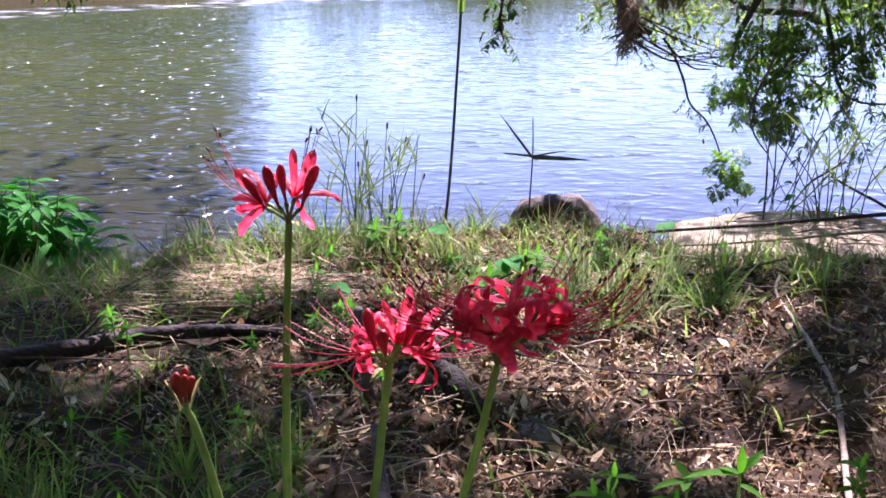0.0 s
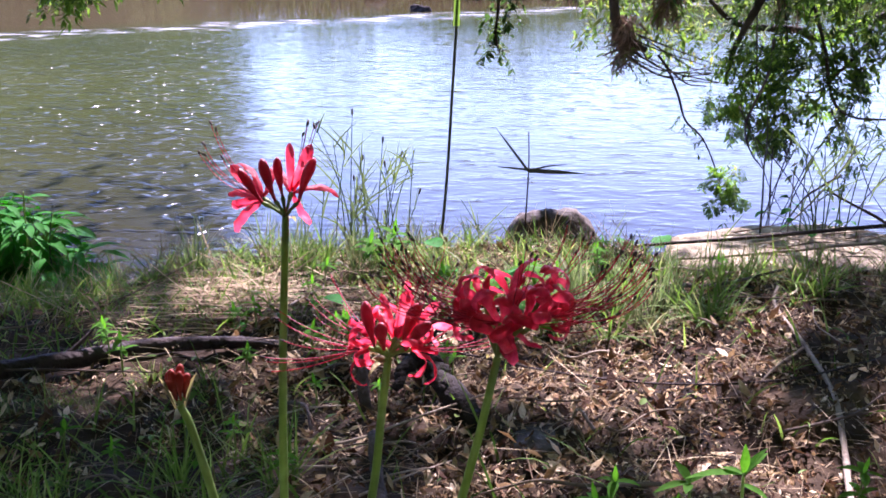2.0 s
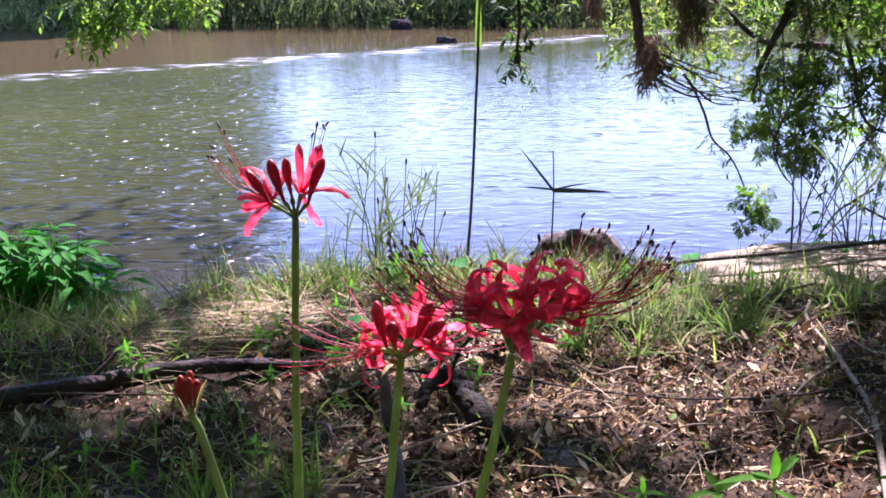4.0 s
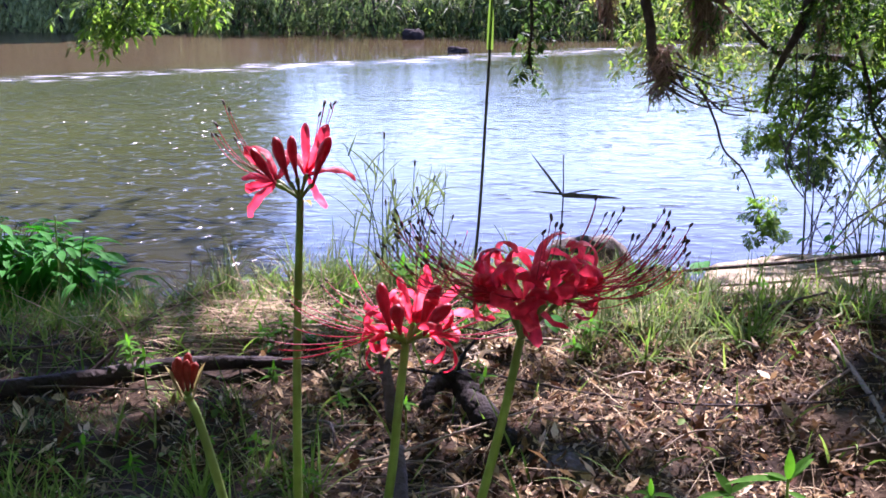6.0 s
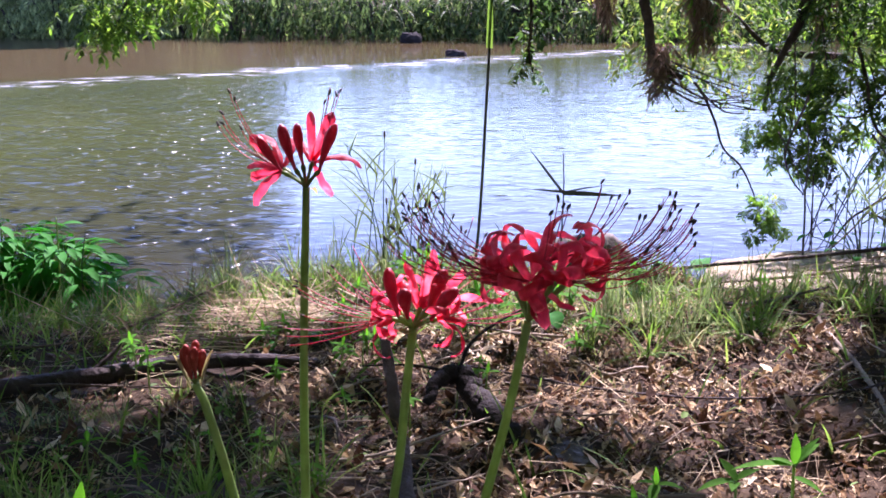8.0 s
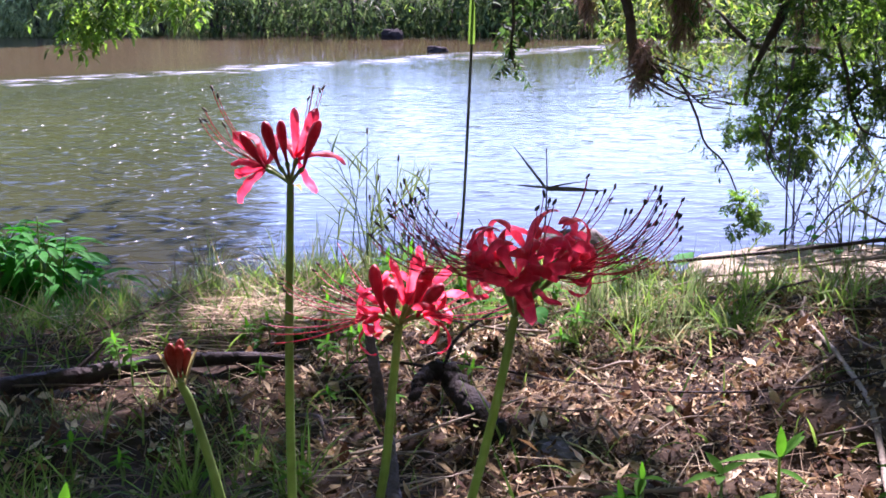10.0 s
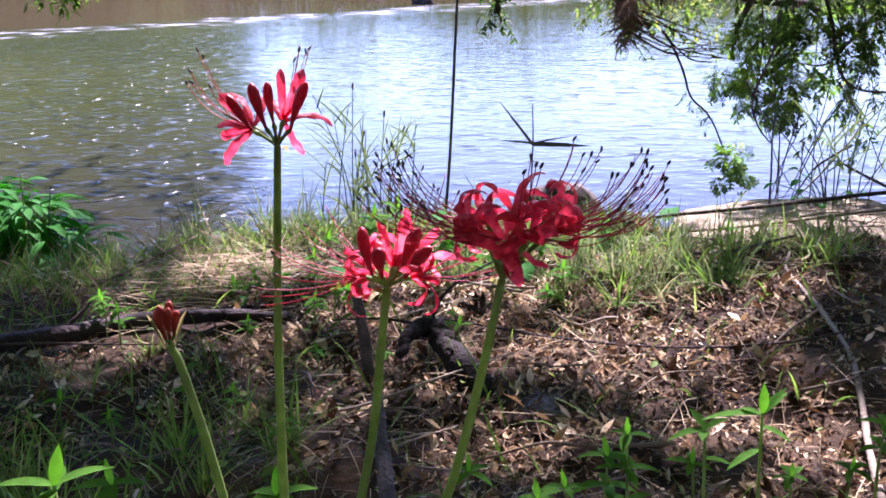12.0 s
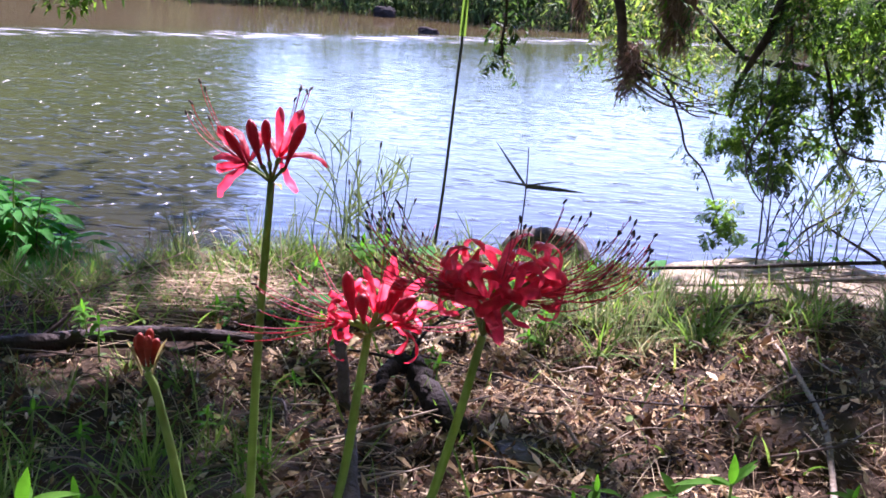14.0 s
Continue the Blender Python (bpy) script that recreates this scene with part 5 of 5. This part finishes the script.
for i in range(16):
    spots.append(((rn.uniform(0.84, 0.98), rn.uniform(3.6, 3.8), rn.uniform(0.06, 0.26)), rn.uniform(0.5, 0.9)))
for i in range(6):
    spots.append(((rn.uniform(1.12, 1.36), rn.uniform(3.5, 3.8), rn.uniform(0.02, 0.46)), rn.uniform(0.6, 1.1)))
for i in range(60):
    spots.append(((rn.uniform(0.98, 1.42), rn.uniform(3.6, 3.95), rn.uniform(0.42, 0.80)), rn.uniform(0.7, 1.2)))
leafy(tree, TRUNK, spots, rn, FERN_SPRAYS)
leafy(tree, TRUNK, [((rn.uniform(1.02, 1.46), rn.uniform(3.6, 3.9), rn.uniform(0.60, 0.84)), rn.uniform(0.6, 1.0)) for i in range(44)], rn, DARK_SPRAYS)
limb(tree, TRUNK, [(1.00, 3.60, 0.42), (0.985, 3.58, 0.31), (0.945, 3.57, 0.21), (0.925, 3.56, 0.14), (0.95, 3.56, 0.07), (0.99, 3.56, 0.02)], (0.0052, 0.0022), DEADWOOD, "twig", 7, 9)
spots = []
for i in range(110):
    spots.append(((rn.gauss(0.62, 0.11), rn.uniform(3.95, 4.3), rn.uniform(0.36, 0.72)), rn.uniform(0.5, 0.9)))
for i in range(70):
    spots.append(((rn.gauss(0.86, 0.10), rn.uniform(3.95, 4.3), rn.uniform(0.30, 0.60)), rn.uniform(0.5, 0.9)))
for i in range(16):
    spots.append(((rn.uniform(0.42, 0.56), rn.uniform(3.95, 4.2), rn.uniform(0.30, 0.66)), rn.uniform(0.4, 0.7)))
for i in range(8):
    spots.append(((rn.gauss(0.955, 0.03), rn.uniform(3.75, 3.9), rn.uniform(-0.20, -0.02)), rn.uniform(0.4, 0.65)))
leafy(tree, TRUNK, spots, rn, YOUNG_SPRAYS)
leafy(tree, TRUNK, [((rn.gauss(0.945, 0.028), rn.uniform(3.76, 3.88), rn.uniform(-0.17, -0.05)), rn.uniform(0.5, 0.75)) for i in range(16)], rn, SHOOT_SPRAYS)
moss(tree, TRUNK, (0.735, 3.96, 0.55), 0.17, 0.40, 2400, 1, "hanging mat of dead brown leaves")
moss(tree, TRUNK, (0.40, 4.0, 0.58), 0.10, 0.24, 600, 2, "hanging mat of dead pale and brown leaves")
moss(tree, TRUNK, (0.60, 3.9, 0.34), 0.12, 0.24, 800, 3, "dead roots hanging from the branch", 0.8)
moss(tree, TRUNK, (1.10, 3.85, 0.52), 0.12, 0.40, 420, 4, "dead brown leaves hanging from the branch")

# leafy twig ends hanging from above
def hanging_twig(pts, r, spots, seed, sprays, label):
    rn = random.Random(seed)
    p0 = Vector(pts[0])
    e = thing("hanging_branch", p0, label, "branch", "hanging branches")
    limb(e, p0, pts, r, BARK, "twig", 6, seed)
    leafy(e, p0, spots, rn, sprays)
    return e


hanging_twig([(0.30, 2.75, 2.9), (0.14, 2.6, 1.6), (0.122, 2.6, 0.8), (0.126, 2.6, 0.60), (0.121, 2.6, 0.535), (0.130, 2.6, 0.49)], (0.006, 0.002),
             [((0.116 + 0.018 * (i % 2), 2.6, 0.78 - 0.0125 * i), 0.66 - 0.011 * i) for i in range(24)], 1, DARK_SPRAYS[:4] + [WIDE_SPRAYS[0], WIDE_SPRAYS[3]], "thin leafy twig hanging over the water")
sp = []
rn = random.Random(17)
for i in range(240):
    x = rn.uniform(-1.58, -1.02)
    zlow = 0.53 + 0.06 * math.sin(x * 9) + 0.05 * (x > -1.2)
    sp.append(((x, rn.uniform(4.3, 4.7), zlow + abs(rn.gauss(0.03, 0.14))), rn.uniform(0.45, 0.85)))
hanging_twig([(-0.2, 4.0, 2.9), (-0.9, 4.35, 1.7), (-1.2, 4.5, 0.95), (-1.40, 4.5, 0.60), (-1.46, 4.5, 0.50)], (0.02, 0.003), sp, 2, BIG_SPRAYS[:4] + DARK_SPRAYS[:3], "leafy branch end hanging over the water")
hanging_twig([(0.1, 4.0, 2.9), (-0.2, 4.25, 1.6), (-0.25, 4.3, 0.8), (-0.262, 4.3, 0.60)], (0.01, 0.002),
             [((-0.30, 4.3, 0.58), 0.5), ((-0.262, 4.3, 0.62), 0.6), ((-0.22, 4.3, 0.64), 0.5), ((-0.26, 4.3, 0.70), 0.7), ((-0.20, 4.3, 0.72), 0.6), ((-0.06, 4.3, 0.68), 0.5), ((0.0, 4.3, 0.70), 0.5)], 3, YOUNG_SPRAYS, "small leafy branch end hanging over the water")


# ---- the crown overhead, with the gaps that let the sun onto the bank ----
GAPS = ((0.20, 1.885, 0.13, 0.055), (0.42, 1.90, 0.14, 0.06), (0.46, 1.82, 0.08, 0.04), (0.30, 1.80, 0.09, 0.05), (0.33, 1.70, 0.10, 0.09), (0.20, 1.75, 0.10, 0.05), (0.44, 1.73, 0.09, 0.05), (-0.39, 2.24, 0.16, 0.08), (-1.05, 2.80, 0.14, 0.08), (0.02, 2.66, 0.66, 0.22), (0.95, 3.02, 0.36, 0.20),
        (-1.3, 2.70, 0.22, 0.07), (0.24, 0.85, 0.20, 0.14), (-0.25, 0.56, 0.20, 0.11), (0.0, 0.53, 0.10, 0.06), (-0.02, 2.02, 0.08, 0.05), (0.42, 1.50, 0.12, 0.05), (0.15, 2.15, 0.22, 0.09), (0.185, 1.122, 0.06, 0.045), (0.42, 1.10, 0.05, 0.03), (0.32, 2.06, 0.20, 0.05), (0.02, 0.70, 0.05, 0.10), (-0.42, 1.79, 0.08, 0.035), (-0.56, 1.86, 0.06, 0.03), (-0.32, 1.95, 0.12, 0.04), (0.50, 1.43, 0.15, 0.05), (0.28, 2.30, 0.34, 0.09), (-0.16, 1.78, 0.08, 0.04), (-1.42, 4.1, 0.42, 0.22), (-0.30, 3.85, 0.15, 0.12), (0.55, 3.70, 0.34, 0.16), (1.0, 3.97, 0.22, 0.18), (1.02, 3.55, 0.20, 0.14), (-0.09, 0.80, 0.14, 0.20), (0.08, 1.72, 0.09, 0.045), (0.50, 1.74, 0.06, 0.03), (-0.15, 1.62, 0.05, 0.06), (-0.06, 1.50, 0.04, 0.03), (0.10, 2.42, 0.20, 0.08), (-0.12, 1.95, 0.10, 0.05), (-0.18, 1.80, 0.07, 0.04), (-0.05, 2.15, 0.10, 0.06))


def crown():
    rn = random.Random(99)
    s = Shape()
    flecks = [(rn.uniform(-1.1, 1.1), rn.uniform(1.2, 2.6), rn.uniform(0.02, 0.06), rn.uniform(0.015, 0.045)) for i in range(120)]
    flecks = [f for f in flecks if f[0] > -0.28 or f[1] > 1.75 or f[2] < 0.032]
    o = Vector((1.4, 3.6, 3.1))
    n = 0
    while n < 68000:
        q = Vector((rn.uniform(-3.2, 3.4), rn.uniform(-3.5, 6.2), 0.05)) if n > 500 else Vector((rn.uniform(-1.3, -0.22), rn.uniform(0.95, 1.85), 0.05))
        over = 0.16 * (1 - smooth(3.4, 5.6, q.y)) * (q.x < -0.2)
        if q.y > 2.95 and rn.random() > over:
            continue
        lit = 0.0
        for gx, gy, rx, ry in list(GAPS) + flecks:
            lit = max(lit, 1 - smooth(1.15, 1.6, math.hypot((q.x - gx) / rx, (q.y - gy) / ry)))
        if rn.random() < lit * 1.02 or noise.noise((q.x * 3.5, q.y * 3.5, 7.7)) > 0.45 + rn.uniform(0, 0.3) and n > 500:
            continue
        p = q + L * rn.uniform(3.4, 4.6)
        ln = rn.uniform(0.07, 0.13)
        blade(s, p - o, rand_dir(rn, -0.3), UP + rand_dir(rn) * 0.7, ln, ln * 0.42, 0.5, 3, across=2, shape="leaf")
        n += 1
    c = obj("crown", s, FRESHLEAF, tree)
    c.location = o - TRUNK


crown()
for i, e in enumerate(((-0.6, 3.7, 3.3), (0.3, 4.85, 3.2), (-0.4, 2.9, 3.0), (0.9, 2.4, 3.1), (2.0, 2.2, 3.2), (1.4, 4.9, 3.4), (-1.6, 4.4, 3.2))):
    a = Vector((1.6, 3.55, 2.95))
    limb(tree, TRUNK, [a, a.lerp(Vector(e), 0.5) + Vector((0, 0, 0.2)), Vector(e)], (0.018, 0.005), seed=400 + i)


# ---- the far bank ----
def shrub(x, y, h, w, n, seed, leaf=0.10):
    rn = random.Random(seed)
    z0 = ground_z(x, y)
    e = thing("shrub", (x, y, z0), "dark shaded shrub on the far bank", "shrub", "far shrubs")
    for i in range(5):
        a = rn.uniform(0, 6.28)
        s = Shape()
        tip = Vector((math.cos(a) * w * 0.6, math.sin(a) * w * 0.4, h * rn.uniform(0.6, 0.95)))
        tube(s, spline([Vector((0, 0, -0.1)), tip * 0.5 + Vector((0, 0, 0.1)), tip], 4), (0.025, 0.008), 5)
        part("branch", s, BARK, e)
    s = Shape()
    for i in range(n):
        d = rand_dir(rn)
        r = rn.random() ** 0.4
        k = 1 + 0.35 * noise.noise(d * 1.7 + Vector((seed, 0, 0)))
        p = Vector((d.x * w * r * k, d.y * w * 0.8 * r * k, h * 0.42 + d.z * h * 0.55 * r * k))
        ln = leaf * rn.uniform(0.6, 1.5)
        blade(s, p, Vector((rn.uniform(-1, 1), rn.uniform(-1, 0.6), rn.uniform(-1.6, 0.3))), UP + rand_dir(rn) * 0.8, ln, ln * rn.uniform(0.14, 0.4), 0.6, 2, shape="leaf")
    part("foliage", s, FARLEAF_LIT if x < -4.6 else FARLEAF, e)
    s = Shape()
    for i in range(26):
        a = rn.uniform(0, 6.28)
        p = Vector((math.cos(a) * w * 0.7, -abs(math.sin(a)) * w * 0.6, h * rn.uniform(0.5, 0.95)))
        blade(s, p, Vector((rn.uniform(-1, 1), -1, rn.uniform(0.2, 1.0))), UP + rand_dir(rn) * 0.4, rn.uniform(0.25, 0.5), rn.uniform(0.012, 0.03), rn.uniform(1.2, 2.4), 5)
    tagged(part("trailing_grass", s, REED, e), kind="stuff")


rn = random.Random(55)
x = -11.0
i = 0
while x < 9.0:
    f = far_shore(x)
    shrub(x, f + rn.uniform(-0.35, 0.5), rn.uniform(0.75, 1.75), rn.uniform(0.6, 1.1), 2300, 500 + i)
    x += rn.uniform(0.55, 0.85)
    i += 1


def far_tree(x, y, h, w, seed, n=5200):
    rn = random.Random(seed)
    z0 = ground_z(x, y)
    e = thing("far_tree", (x, y, z0), "tall dark leafy tree on the far bank", "tree", "far trees")
    s = Shape()
    tube(s, spline([Vector((0, 0, -0.3)), Vector((rn.uniform(-.2, .2), 0, h * 0.4)), Vector((rn.uniform(-.5, .5), 0, h * 0.9))], 6), (0.2, 0.05), 8, 0.1, rn)
    part("trunk", s, BARK, e)
    for i in range(7):
        s = Shape()
        z = h * rn.uniform(0.2, 0.75)
        a = rn.uniform(0, 6.28)
        tube(s, spline([Vector((0, 0, z)), Vector((math.cos(a) * w * 0.4, math.sin(a) * w * 0.4, z + h * 0.08)), Vector((math.cos(a) * w * 0.8, math.sin(a) * w * 0.8, z + h * 0.1))], 4), (0.07, 0.02), 6)
        part("limb", s, BARK, e)
    s = Shape()
    for i in range(n):
        t = rn.uniform(0.08, 1.0)
        rad = w * (0.75 + 0.5 * noise.noise((seed, t * 4, 0))) * math.sqrt(max(0.02, 1 - max(0, t - 0.45) ** 2 / 0.31))
        a, r = rn.uniform(0, 6.28), rn.random() ** 0.45
        p = Vector((math.cos(a) * rad * r, math.sin(a) * rad * r, h * t + rn.uniform(-.2, .2)))
        if noise.noise(p * 0.9 + Vector((seed, 0, 0))) < -0.28:
            continue
        ln = rn.uniform(0.14, 0.34)
        blade(s, p, rand_dir(rn, -0.4), UP + rand_dir(rn) * 0.8, ln, ln * 0.5, 0.5, 2, shape="leaf")
    part("crown", s, FARLEAF, e)


for i, (x, dy, h, w) in enumerate(((-5.5, 1.6, 6.5, 1.4), (-6.6, 2.0, 8.5, 1.9), (-8.8, 1.8, 9.0, 2.1), (-11.2, 2.4, 9.5, 2.3), (-13.8, 2.2, 9.5, 2.4), (-5.9, 4.6, 9.5, 2.0), (-8.0, 5.2, 10.5, 2.4), (-17.0, 3, 10, 2.8), (-7.3, 3.6, 10, 1.9), (-10.2, 4.2, 10.5, 2.3), (-6.0, 4.4, 9.0, 1.4), (-5.8, 1.9, 7.5, 1.3), (-6.1, 1.2, 6.0, 1.2), (-7.5, 1.3, 7.0, 1.5), (-9.8, 1.2, 7.0, 1.5))):
    far_tree(x, far_shore(x) + dy, h * 0.6, w, 700 + i)
stick("drift_log", [(0.2, 15.75, 0.12), (0.7, 15.55, 0.22), (1.2, 15.5, 0.28), (1.8, 15.45, 0.24)], (0.06, 0.10), DARKWOOD, "weathered drift log on the far bank", "log", seed=33)


# ---- unseen trees added behind and beside to hold back the sky light ----
def screen_tree(x, y, h, w, seed):
    rn = random.Random(seed)
    z0 = ground_z(x, y)
    e = thing("screen_tree", (x, y, z0), "unseen leafy tree added to hold back sky light", "tree", "bank trees")
    s = Shape()
    tube(s, spline([Vector((0, 0, -0.3)), Vector((rn.uniform(-.2, .2), 0, h * 0.4)), Vector((rn.uniform(-.5, .5), 0, h * 0.9))], 6), (0.2, 0.05), 8, 0.1, rn)
    part("trunk", s, BARK, e)
    s = Shape()
    for i in range(5200):
        t = rn.uniform(0.12, 1.0)
        rad = w * math.sqrt(max(0.05, 1 - max(0, t - 0.45) ** 2 / 0.31)) * (0.85 + 0.4 * noise.noise((seed, t * 4, 0)))
        a, r = rn.uniform(0, 6.28), rn.random() ** 0.4
        ln = rn.uniform(0.16, 0.38)
        blade(s, Vector((math.cos(a) * rad * r, math.sin(a) * rad * r, h * t)), rand_dir(rn, -0.4), UP + rand_dir(rn) * 0.8, ln, ln * 0.5, 0.5, 2, shape="leaf")
    part("crown", s, TREELEAF, e)


for i, (x, y, h, w) in enumerate(((-5.5, -2.5, 7, 2.2), (-2.8, -3.5, 7.5, 2.1), (0.0, -3.2, 7, 1.9), (2.8, -3.4, 8, 2.1), (5.2, -1.5, 7, 2.2), (5.0, 1.6, 7, 2.0), (-5.4, 0.6, 6.5, 1.8), (-4.3, 2.6, 6.5, 1.7), (4.6, 4.0, 6.5, 1.7), (-1.4, -5.5, 9, 2.4), (2.0, -5.8, 9, 2.4))):
    screen_tree(x, y, h, w, 900 + i)
